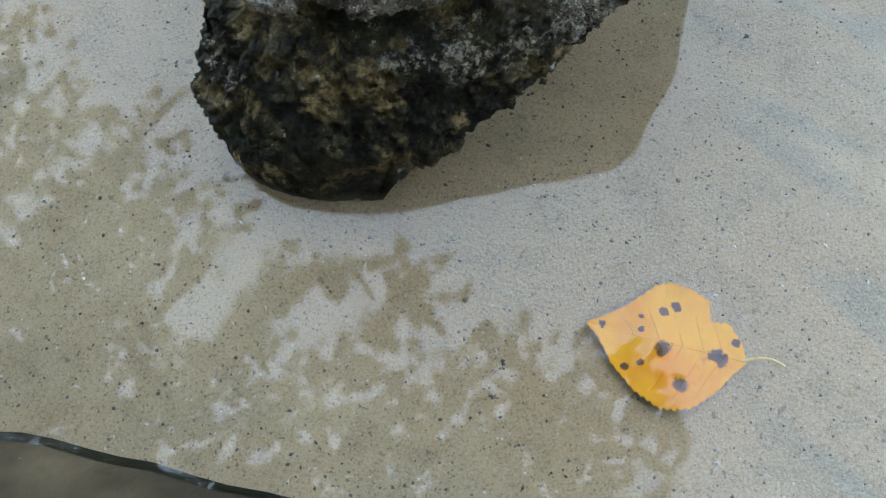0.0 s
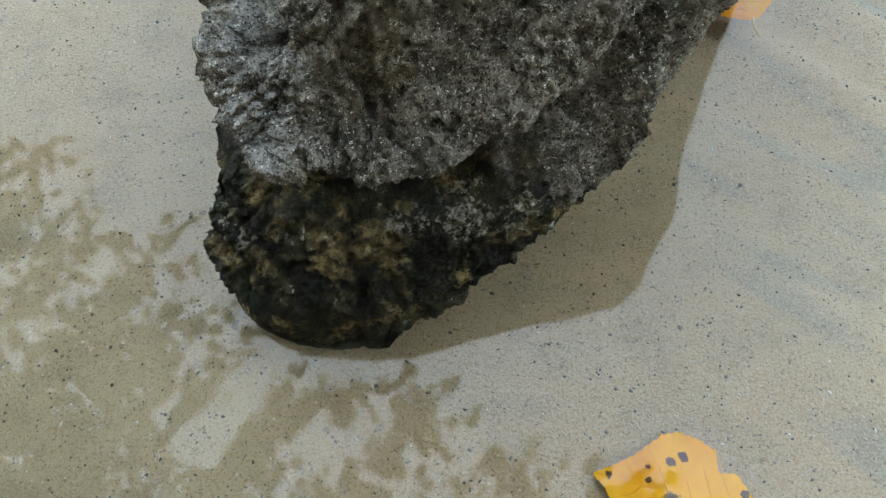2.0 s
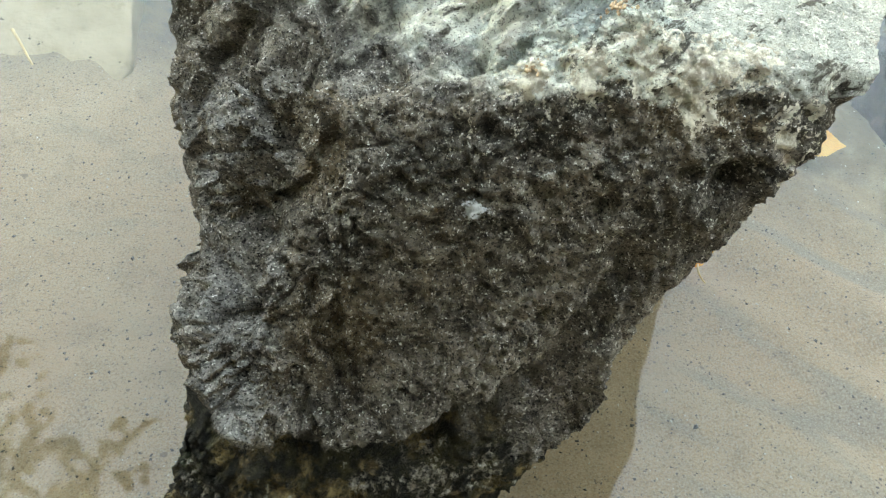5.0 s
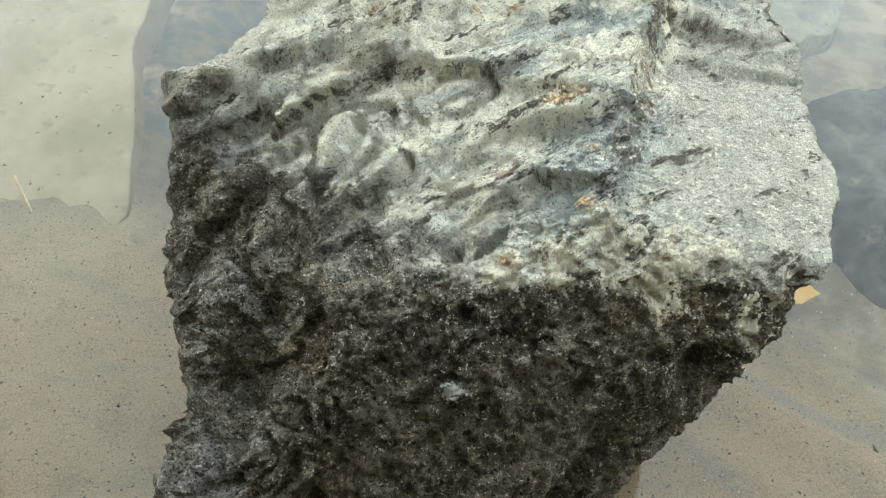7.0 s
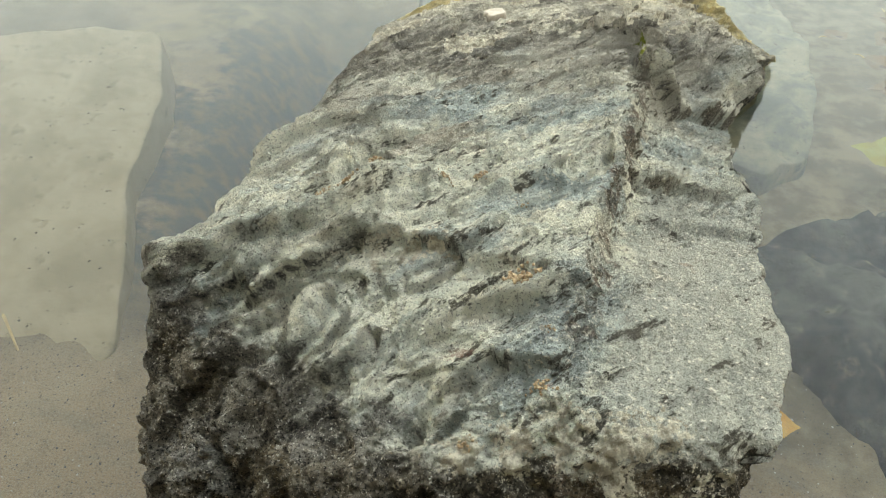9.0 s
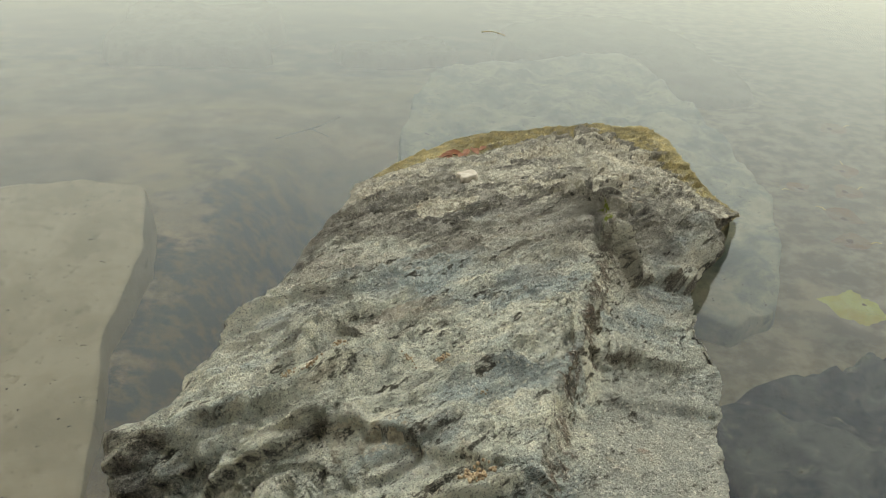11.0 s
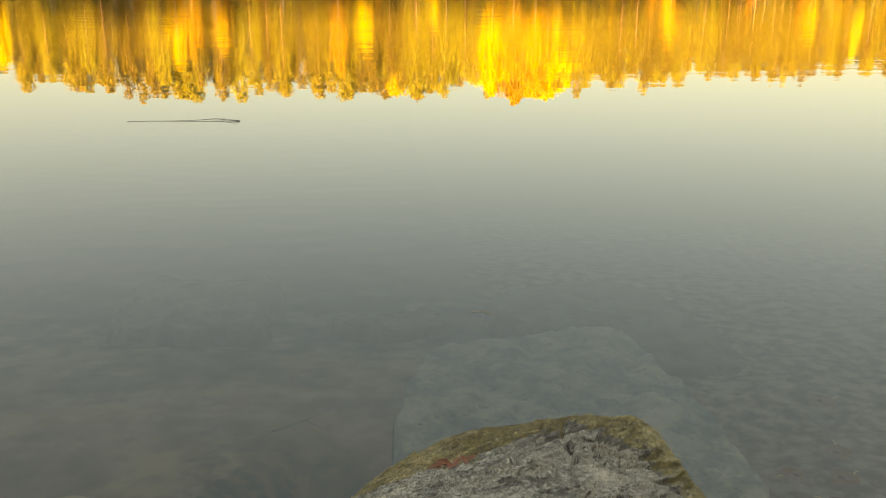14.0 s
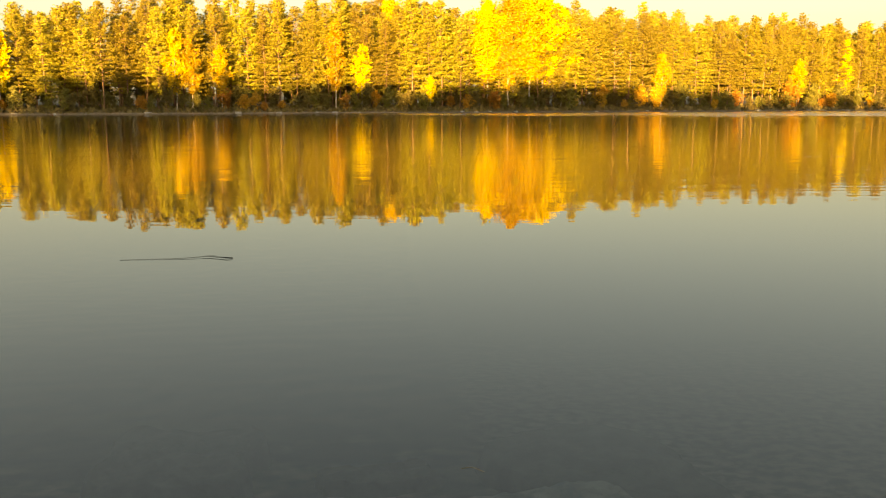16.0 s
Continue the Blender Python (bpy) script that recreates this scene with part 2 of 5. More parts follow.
    m.bump(m.noise(700, 3), 0.5, 0.0006)
    m.bump(m.noise(30, 4), 0.35, 0.003)
    return m.mat


def water_material():
    """Clear lake water: a mirror by Fresnel over a faintly tinted, clear body; rippled far out, ruffled beyond that."""
    m = Nodes("lake_water")
    t = m.t
    t.nodes.remove(m.shader)
    clear = t.nodes.new("ShaderNodeBsdfTransparent")
    t.links.new(m.mix(m.ramp(m.axis("Y"), 0.6, 2.2), (0.88, 0.89, 0.85), (0.11, 0.20, 0.175)), clear.inputs[0])
    murk = t.nodes.new("ShaderNodeBsdfDiffuse")
    murk.inputs[0].default_value = (0.075, 0.150, 0.140, 1)
    body = t.nodes.new("ShaderNodeMixShader")
    t.links.new(m.ramp(m.axis("Y"), 0.3, 2.2, 0.015, WATER_MURK), body.inputs[0])
    t.links.new(clear.outputs[0], body.inputs[1])
    t.links.new(murk.outputs[0], body.inputs[2])
    gloss = t.nodes.new("ShaderNodeBsdfGlossy")
    gloss.inputs["Roughness"].default_value = 0.0
    fres = m.node("ShaderNodeFresnel", IOR=WATER_IOR)
    out = t.nodes["Material Output"]
    mixed = t.nodes.new("ShaderNodeMixShader")
    # ripples grow with distance from the shore; a wind-ruffled stretch lies before the far bank
    rip = m.noise(1.0, 3, 0.55, stretch=(0.45, 2.6, 1))
    rip2 = m.noise(5.0, 2, 0.5, stretch=(0.35, 1.6, 1))
    height = m.math("ADD", rip, m.math("MULTIPLY", rip2, 0.16))
    grow = m.math("ADD", m.ramp(m.axis("Y"), 3, 11, 0.0, 0.34), m.ramp(m.axis("Y"), 14, 50, 0.0, 0.22))
    edge = m.math("ADD", m.math("MULTIPLY", m.axis("X"), 1.35), m.ramp(m.noise(0.03, 3, stretch=(1.6, 0.5, 1)), 0.3, 0.7, -14, 14))
    wind = m.ramp(m.math("ADD", m.axis("Y"), edge), 80, 110)
    t.links.new(m.math("MULTIPLY", wind, 0.14), gloss.inputs["Roughness"])
    bump = m.node("ShaderNodeBump", Strength=1.0, Distance=0.02)
    t.links.new(m.math("MULTIPLY", height, m.math("ADD", m.math("MULTIPLY", grow, RIPPLE), m.math("MULTIPLY", wind, 2.5 * RIPPLE))), bump.inputs["Height"])
    t.links.new(bump.outputs[0], gloss.inputs["Normal"])
    t.links.new(fres.outputs[0], mixed.inputs[0])
    t.links.new(body.outputs[0], mixed.inputs[1])
    t.links.new(gloss.outputs[0], mixed.inputs[2])
    t.links.new(mixed.outputs[0], out.inputs["Surface"])
    return m.mat


def rock_material():
    m = Nodes("weathered_schist", 0.85)
    up = m.facing_up()
    grain_way = (0.30, 1, 1, 0, 0, 0.72)
    big = m.noise(13, 5, 0.6)
    mid = m.noise(55, 6, 0.68)
    fine = m.noise(420, 4, 0.72)
    # bare stone: dark grey with a brown and a violet cast
    c = m.mix(m.ramp(mid, 0.34, 0.68), (0.085, 0.078, 0.069), (0.32, 0.295, 0.256))
    c = m.mix(m.ramp(big, 0.48, 0.66, 0, 0.6), c, (0.155, 0.122, 0.075))
    c = m.mix(m.ramp(m.noise(9, 4, 0.6), 0.50, 0.66, 0, 0.45), c, (0.100, 0.112, 0.116))
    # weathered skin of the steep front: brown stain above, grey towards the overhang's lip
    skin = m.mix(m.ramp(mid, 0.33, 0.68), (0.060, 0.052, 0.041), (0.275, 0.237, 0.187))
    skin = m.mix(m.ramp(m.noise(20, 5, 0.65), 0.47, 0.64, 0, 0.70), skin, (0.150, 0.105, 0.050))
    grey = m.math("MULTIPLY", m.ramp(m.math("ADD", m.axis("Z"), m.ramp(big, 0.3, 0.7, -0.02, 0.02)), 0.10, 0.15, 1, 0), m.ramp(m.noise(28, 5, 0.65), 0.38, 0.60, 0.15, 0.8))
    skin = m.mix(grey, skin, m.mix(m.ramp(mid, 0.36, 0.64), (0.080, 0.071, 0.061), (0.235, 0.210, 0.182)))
    # upward faces of the left shelf turned paler grey
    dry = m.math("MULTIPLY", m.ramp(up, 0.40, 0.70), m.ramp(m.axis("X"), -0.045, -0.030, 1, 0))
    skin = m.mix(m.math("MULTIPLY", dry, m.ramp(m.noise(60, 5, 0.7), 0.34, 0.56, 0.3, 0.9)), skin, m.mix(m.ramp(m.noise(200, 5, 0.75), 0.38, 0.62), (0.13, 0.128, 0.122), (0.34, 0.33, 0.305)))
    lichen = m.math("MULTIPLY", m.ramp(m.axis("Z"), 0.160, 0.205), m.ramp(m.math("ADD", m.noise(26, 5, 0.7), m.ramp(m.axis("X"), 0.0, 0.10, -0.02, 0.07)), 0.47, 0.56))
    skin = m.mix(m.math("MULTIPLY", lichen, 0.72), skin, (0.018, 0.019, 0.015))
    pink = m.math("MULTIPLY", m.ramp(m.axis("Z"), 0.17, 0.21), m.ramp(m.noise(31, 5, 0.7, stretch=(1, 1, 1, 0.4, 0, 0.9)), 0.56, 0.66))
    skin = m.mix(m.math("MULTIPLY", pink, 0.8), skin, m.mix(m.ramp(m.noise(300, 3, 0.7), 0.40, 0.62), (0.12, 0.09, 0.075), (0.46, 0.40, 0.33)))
    # front kept darker than the top here, painting its shade into the colour
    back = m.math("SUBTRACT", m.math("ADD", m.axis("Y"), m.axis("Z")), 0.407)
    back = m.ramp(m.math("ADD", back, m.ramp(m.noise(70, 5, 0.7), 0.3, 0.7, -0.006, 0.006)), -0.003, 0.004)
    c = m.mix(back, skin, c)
    c = m.mix(m.ramp(fine, 0.46, 0.70, 0, 0.60), c, (0.34, 0.31, 0.265))
    c = m.mix(m.ramp(m.noise(260, 8, 0.82), 0.36, 0.48, 0.95, 0), c, (0.012, 0.011, 0.009))
    c = m.mix(m.ramp(m.noise(520, 4, 0.75), 0.58, 0.66, 0, 0.85), c, (0.58, 0.545, 0.48))
    c = m.mix(m.ramp(m.noise(1100, 3, 0.7), 0.38, 0.47, 0.88, 0), c, (0.010, 0.009, 0.008))
    c = m.mix(m.ramp(m.noise(1000, 2, 0.6), 0.63, 0.69, 0, 0.85), c, (0.70, 0.68, 0.62))
    # pale dry crust, also painting sky light on upward faces; flank and risers stay dark as painted shade
    off_flank_shade = m.math("SUBTRACT", m.math("ADD", m.axis("Y"), m.math("MULTIPLY", m.axis("X"), 1.05)), 0.224)
    off_flank_shade = m.math("MAXIMUM", off_flank_shade, m.math("SUBTRACT", m.axis("Y"), 0.306))
    off_flank_shade = m.ramp(m.math("ADD", off_flank_shade, m.ramp(m.noise(45, 5, 0.7), 0.3, 0.7, -0.018, 0.018)), -0.012, 0.016)
    top = m.math("MULTIPLY", m.math("MULTIPLY", back, off_flank_shade), m.ramp(m.math("ADD", up, m.ramp(m.noise(120, 4, 0.7), 0.3, 0.7, -0.14, 0.14)), 0.14, 0.42))
    lit_crust = m.math("MULTIPLY", top, m.ramp(m.noise(34, 6, 0.72, stretch=grain_way), 0.19, 0.36))
    pale = m.mix(m.ramp(m.noise(70, 5, 0.65), 0.36, 0.62), (0.60, 0.61, 0.51), (0.86, 0.82, 0.67))
    pale = m.mix(m.ramp(m.noise(19, 5, 0.62, stretch=(0.5, 1, 1, 0, 0, 0.72)), 0.46, 0.62, 0, 0.80), pale, (0.35, 0.42, 0.42))
    pale = m.mix(m.ramp(m.noise(30, 5, 0.66, stretch=grain_way), 0.55, 0.68, 0, 0.75), pale, (0.27, 0.22, 0.165))
    # the smooth plane between the crest and the outer rim
    off = m.math("SUBTRACT", m.axis("X"), m.math("ADD", m.math("MULTIPLY", m.axis("Y"), 0.33), 0.006))
    strip = m.math("MULTIPLY", m.ramp(m.math("ADD", off, m.ramp(m.noise(60, 4), 0.3, 0.7, -0.004, 0.004)), -0.002, 0.006), m.ramp(m.axis("Y"), 0.36, 0.46, 1, 0))
    plane = m.mix(m.ramp(m.noise(120, 5, 0.7, stretch=(1, 0.18, 1, 0, 0, -0.25)), 0.34, 0.66), (0.33, 0.338, 0.30), (0.54, 0.54, 0.465))
    plane = m.mix(m.ramp(m.noise(24, 4, 0.65), 0.52, 0.66, 0, 0.6), plane, (0.32, 0.315, 0.27))
    pale = m.mix(m.math("MULTIPLY", strip, 0.9), pale, plane)
    ragged = m.math("ADD", off, m.ramp(m.noise(80, 5, 0.7), 0.3, 0.7, -0.005, 0.005))
    wall = m.math("MULTIPLY", m.math("MULTIPLY", m.ramp(ragged, -0.017, -0.013), m.ramp(ragged, -0.008, -0.004, 1, 0)),
                  m.math("MULTIPLY", m.ramp(m.axis("Y"), 0.215, 0.25), m.ramp(m.axis("Y"), 0.50, 0.60, 1, 0)))
    pale = m.mix(m.math("MULTIPLY", wall, m.ramp(m.noise(45, 4, 0.7), 0.40, 0.58, 0.25, 0.95)), pale, m.mix(m.ramp(m.noise(220, 4, 0.7), 0.4, 0.6), (0.040, 0.028, 0.020), (0.19, 0.125, 0.095)))
    far = m.ramp(m.math("ADD", m.axis("Y"), m.ramp(m.noise(15, 4), 0.3, 0.7, -0.08, 0.08)), 0.40, 0.62, 0, 0.9)
    pale = m.mix(m.ramp(m.noise(300, 8, 0.80), 0.35, 0.45, 0.88, 0), pale, (0.085, 0.080, 0.066))
    pale = m.mix(m.ramp(m.noise(1150, 3, 0.7), 0.36, 0.45, 0.80, 0), pale, (0.10, 0.095, 0.08))
    pale = m.mix(m.ramp(m.noise(480, 4, 0.72), 0.56, 0.64, 0, 0.85), pale, (0.86, 0.82, 0.70))
    grey = m.mix(m.ramp(m.noise(60, 6, 0.74, stretch=grain_way), 0.36, 0.64), (0.15, 0.132, 0.112), (0.40, 0.365, 0.305))
    grey = m.mix(m.ramp(m.noise(330, 4, 0.75), 0.54, 0.66, 0, 0.6), grey, (0.60, 0.56, 0.47))
    pale = m.mix(far, pale, grey)
    pale = m.mix(m.ramp(m.noise(110, 6, 0.76, stretch=grain_way), 0.37, 0.44, 0.92, 0), pale, (0.060, 0.052, 0.040))
    c = m.mix(m.math("MULTIPLY", lit_crust, 0.93), c, pale)
    # cream lichen along the front lip and towards the far end
    lip = m.math("MULTIPLY", m.ramp(m.axis("Z"), 0.200, 0.215), m.ramp(m.axis("Y"), 0.195, 0.21, 0.4, 0))
    tail = m.math("MULTIPLY", m.ramp(m.axis("Y"), 0.52, 0.78), m.ramp(m.axis("Z"), 0.02, 0.035))
    where = m.math("MULTIPLY", m.math("MAXIMUM", m.math("MULTIPLY", lip, 1.0), m.math("MAXIMUM", m.math("MULTIPLY", tail, 1.25), 0.30)), top)
    blot = m.ramp(m.math("ADD", m.noise(24, 6, 0.72), m.math("MULTIPLY", where, 0.2)), 0.68, 0.735)
    c = m.mix(m.math("MULTIPLY", blot, 0.85), c, m.mix(m.ramp(m.noise(190, 4, 0.7), 0.38, 0.62), (0.42, 0.385, 0.30), (0.73, 0.68, 0.56)))
    cream = m.blobs([(0.080, 0.196, 0.219, 0.009), (0.066, 0.199, 0.223, 0.006), (0.094, 0.200, 0.219, 0.005), (0.048, 0.197, 0.220, 0.005),
                     (0.077, 0.190, 0.214, 0.004), (-0.002, 0.297, 0.202, 0.003), (0.008, 0.297, 0.205, 0.004), (0.019, 0.295, 0.209, 0.004),
                     (0.029, 0.292, 0.213, 0.003), (0.018, 0.190, 0.196, 0.001), (0.034, 0.196, 0.216, 0.004), (0.107, 0.190, 0.200, 0.005)], 0.008, 150, 2.0)
    cream = m.math("MAXIMUM", cream, m.blobs([(0.066, 0.640, 0.112, 0.020), (0.050, 0.625, 0.112, 0.010), (0.160, 0.690, 0.108, 0.020), (0.008, 0.720, 0.090, 0.020), (0.286, 0.886, 0.040, 0.030),
                                              (0.170, 0.822, 0.074, 0.030), (0.110, 0.790, 0.085, 0.014), (0.235, 0.640, 0.125, 0.012), (0.225, 0.720, 0.105, 0.018),
                                              (0.250, 0.800, 0.080, 0.024), (0.030, 0.790, 0.070, 0.020)], 0.016, 55, 4.0))
    c = m.mix(m.math("MULTIPLY", cream, 0.9), c, m.mix(m.ramp(m.noise(260, 4, 0.72), 0.38, 0.6), (0.42, 0.36, 0.27), (0.80, 0.74, 0.60)))
    moss = m.blobs([(0.175, 0.572, 0.146, 0.006), (0.181, 0.590, 0.144, 0.004)], 0.005, 200)
    c = m.mix(moss, c, (0.16, 0.19, 0.03))
    fleck = m.blobs([(0.021, 0.174, 0.187, 0.0024), (0.021, 0.172, 0.187, 0.0022), (0.020, 0.173, 0.185, 0.0016), (0.022, 0.173, 0.189, 0.0014), (-0.055, 0.113, 0.040, 0.0030)], 0.003, 300)
    c = m.mix(fleck, c, (0.72, 0.74, 0.76))
    spots = m.blobs([(0.035, 0.233, 0.218, 0.003), (0.059, 0.213, 0.227, 0.001), (0.020, 0.222, 0.214, 0.002), (0.060, 0.262, 0.222, 0.0016)], 0.004, 300)
    c = m.mix(m.math("MULTIPLY", spots, 0.6), c, (0.24, 0.12, 0.095))
    rust = m.math("MULTIPLY", m.ramp(m.noise(30, 4, 0.7, stretch=(1, 1, 1, 0, 0, 1.2)), 0.66, 0.74), top)
    c = m.mix(m.math("MULTIPLY", rust, 0.45), c, (0.30, 0.17, 0.11))
    # algae and wet stain at the waterline, thinner towards the dry right-hand foot
    level = m.math("ADD", m.axis("Z"), m.ramp(m.noise(26, 4), 0.3, 0.7, -0.010, 0.010))
    level = m.math("ADD", level, m.ramp(m.axis("X"), 0.02, 0.07, -0.004, 0.022))
    front = m.ramp(m.axis("Y"), 0.25, 0.5, 1, 0)
    algae = m.math("MULTIPLY", m.ramp(level, 0.090, 0.106, 1, 0), front)
    slime = m.mix(m.ramp(m.noise(75, 5, 0.72), 0.46, 0.66), (0.002, 0.003, 0.002), (0.060, 0.052, 0.020))
    slime = m.mix(m.ramp(m.noise(42, 5, 0.66), 0.50, 0.59, 0, 0.9), slime, m.mix(m.ramp(m.noise(190, 5, 0.75), 0.42, 0.62), (0.075, 0.052, 0.018), (0.30, 0.225, 0.105)))
    slime = m.mix(m.ramp(m.noise(30, 4, 0.6, stretch=(1, 1, 1, 0.3, 0.8, 0)), 0.60, 0.68, 0, 0.8), slime, (0.020, 0.034, 0.022))
    scurf = m.blobs([(0.010, 0.136, 0.080, 0.010), (0.028, 0.138, 0.082, 0.007), (0.046, 0.141, 0.088, 0.010), (-0.008, 0.132, 0.078, 0.005), (-0.078, 0.132, 0.068, 0.005)], 0.012, 120)
    slime = m.mix(m.math("MULTIPLY", scurf, m.ramp(m.noise(330, 4, 0.75), 0.44, 0.60, 0.0, 0.85)), slime, (0.36, 0.33, 0.28))
    slime = m.mix(m.math("MULTIPLY", m.ramp(m.noise(420, 3, 0.75), 0.55, 0.64, 0, 0.7), m.ramp(m.noise(75, 4, 0.7), 0.56, 0.62)), slime, (0.46, 0.45, 0.40))
    slime = m.mix(m.ramp(m.noise(240, 7, 0.8), 0.39, 0.50, 0.96, 0), slime, (0.002, 0.003, 0.002))
    c = m.mix(m.math("MULTIPLY", algae, 0.95), c, slime)
    band = m.math("MULTIPLY", m.ramp(m.math("ADD", m.axis("Z"), m.ramp(m.noise(40, 3), 0.3, 0.7, -0.006, 0.006)), 0.015, 0.025, 1, 0), m.ramp(m.axis("Y"), 0.5, 0.7))
    gold = m.mix(m.ramp(m.noise(60, 4), 0.4, 0.65), (0.36, 0.30, 0.16), (0.58, 0.46, 0.22))
    c = m.mix(m.math("MULTIPLY", band, 0.92), c, gold)
    under = m.ramp(m.axis("Z"), -0.012, 0.0, 1, 0)
    c = m.mix(m.math("MULTIPLY", under, 0.7), c, (0.20, 0.20, 0.155))
    m.colour(c)
    m.shader.inputs["Specular IOR Level"].default_value = 0.10
    m.rough(m.math("SUBTRACT", m.ramp(fine, 0.3, 0.7, 0.66, 0.92), m.math("MULTIPLY", m.math("MAXIMUM", algae, band), 0.28)))
    m.bump(m.noise(900, 4, 0.75), 1.0, 0.0013)
    m.bump(m.noise(330, 6, 0.78), 1.0, 0.0052)
    m.bump(m.noise(150, 6, 0.78, stretch=grain_way), 0.9, 0.0062)
    return m.mat


def submerged_material(name, a, b, silt):
    m = Nodes(name, 0.9)
    c = m.mix(m.ramp(m.noise(11, 5, 0.65), 0.36, 0.66), a, b)
    c = m.mix(m.ramp(m.noise(45, 4, 0.7), 0.55, 0.75, 0, 0.6), c, silt)
    c = m.mix(m.ramp(m.noise(160, 3), 0.66, 0.72, 0, 0.8), c, (0.05, 0.045, 0.035))
    m.colour(c)
    m.shader.inputs["Specular IOR Level"].default_value = 0.08
    m.bump(m.noise(90, 4), 0.6, 0.003)
    return m.mat


def foliage_material(name, a, b, through=0.35, rough=0.6):
    """Leaves or needles: light also passes through the thin blades."""
    m = Nodes(name, rough)
    t = m.t
    c = m.mix(m.island(), a, b)
    tree = t.nodes.new("ShaderNodeHueSaturation")
    m.link(m.ramp(m.random(), 0, 1, 0.78, 1.18), tree.inputs["Value"])
    m.link(m.ramp(m.random(), 0, 1, 0.485, 0.515), tree.inputs["Hue"])
    m.link(c, tree.inputs["Color"])
    m.colour(tree.outputs[0])
    thin = t.nodes.new("ShaderNodeBsdfTranslucent")
    m.link(tree.outputs[0], thin.inputs[0])
    both = t.nodes.new("ShaderNodeMixShader")
    both.inputs[0].default_value = through
    m.link(m.shader.outputs[0], both.inputs[1])
    m.link(thin.outputs[0], both.inputs[2])
    m.link(both.outputs[0], t.nodes["Material Output"].inputs["Surface"])
    return m.mat


def bark_material(name, a, b, scale=6):
    m = Nodes(name, 0.9)
    m.colour(m.mix(m.ramp(m.noise(scale, 5, 0.7, stretch=(1, 1, 0.25)), 0.38, 0.62), a, b))
    m.bump(m.noise(scale * 3, 4, stretch=(1, 1, 0.2)), 0.6, 0.02)
    return m.mat


def dead_leaf_material(name, base, rim, spots, spot_colour=(0.07, 0.035, 0.02)):
    """A fallen leaf's blade, 1 unit long in its own space, with its own dark spots (x, y, radius)."""
    m = Nodes(name, 0.45)
    c = m.mix(m.ramp(m.noise(30, 4), 0.35, 0.7), base, tuple(v * k for v, k in zip(base, (0.88, 0.66, 0.5))))
    c = m.mix(m.ramp(m.noise(85, 4, 0.7), 0.60, 0.72, 0, 0.7), c, rim)
    for x, y, r in spots:
        d = m.node("ShaderNodeVectorMath")
        d.operation = "DISTANCE"
        m.link(m.coord, d.inputs[0])
        d.inputs[1].default_value = (x, y, 0)
        wob = m.math("ADD", d.outputs["Value"], m.ramp(m.noise(260, 3), 0.3, 0.7, -0.0008, 0.0008))
        c = m.mix(m.ramp(wob, r * 0.75, r * 1.15, 0.92, 0), c, spot_colour)
    m.colour(c)
    m.shader.inputs["Specular IOR Level"].default_value = 0.12
    m.bump(m.noise(120, 3), 0.4, 0.0006)
    return m.mat


def plain_material(name, a, b, scale, rough=0.7):
    m = Nodes(name, rough)
    m.colour(m.mix(m.ramp(m.noise(scale, 4), 0.35, 0.65), a, b))
    m.bump(m.noise(scale * 3, 3), 0.4, 0.002)
    return m.mat


SAND = sand_material()
WATER = water_material()
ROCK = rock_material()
DEEP_STONE = submerged_material("deep_stone", (0.085, 0.082, 0.058), (0.12, 0.112, 0.08), (0.06, 0.06, 0.045))
SILT_STONE = submerged_material("silted_stone", (0.13, 0.148, 0.132), (0.31, 0.285, 0.215), (0.075, 0.092, 0.090))
PALE_STONE = submerged_material("silted_pale_stone", (0.29, 0.24, 0.16), (0.38, 0.315, 0.22), (0.20, 0.165, 0.105))
DARK_STONE = submerged_material("silted_dark_stone", (0.006, 0.013, 0.019), (0.080, 0.086, 0.078), (0.15, 0.14, 0.11))
WET_STONE = submerged_material("wet_shore_stone", (0.012, 0.010, 0.006), (0.038, 0.029, 0.018), (0.016, 0.022, 0.006))
PINE = foliage_material("pine_needles", (0.285, 0.253, 0.034), (0.48, 0.40, 0.048), 0.32)
YELLOW = foliage_material("yellow_birch_leaves", (0.60, 0.42, 0.03), (0.74, 0.56, 0.05), 0.4)
AMBER = foliage_material("amber_leaves", (0.50, 0.24, 0.03), (0.62, 0.38, 0.05), 0.35)
GREEN = foliage_material("dull_green_leaves", (0.15, 0.135, 0.03), (0.27, 0.225, 0.045), 0.3)
SHRUB_GREEN = foliage_material("shrub_leaves", (0.06, 0.10, 0.025), (0.11, 0.15, 0.04), 0.3)
PINE_BARK = bark_material("pine_bark", (0.22, 0.13, 0.07), (0.34, 0.21, 0.12))
BIRCH_BARK = bark_material("birch_bark", (0.60, 0.56, 0.48), (0.18, 0.15, 0.12), 4)
TWIG_BARK = bark_material("twig_bark", (0.06, 0.045, 0.03), (0.12, 0.09, 0.06), 60)


# ---------------------------------------------------------------- the lake bed, the banks and the water
def far_shore(x):
    """Where the far bank's waterline runs."""
    return 139.5 + 0.13 * x + 0.0016 * x * np.abs(x) * (np.abs(x) < 150) + 36 * np.sign(x) * (np.abs(x) >= 150)


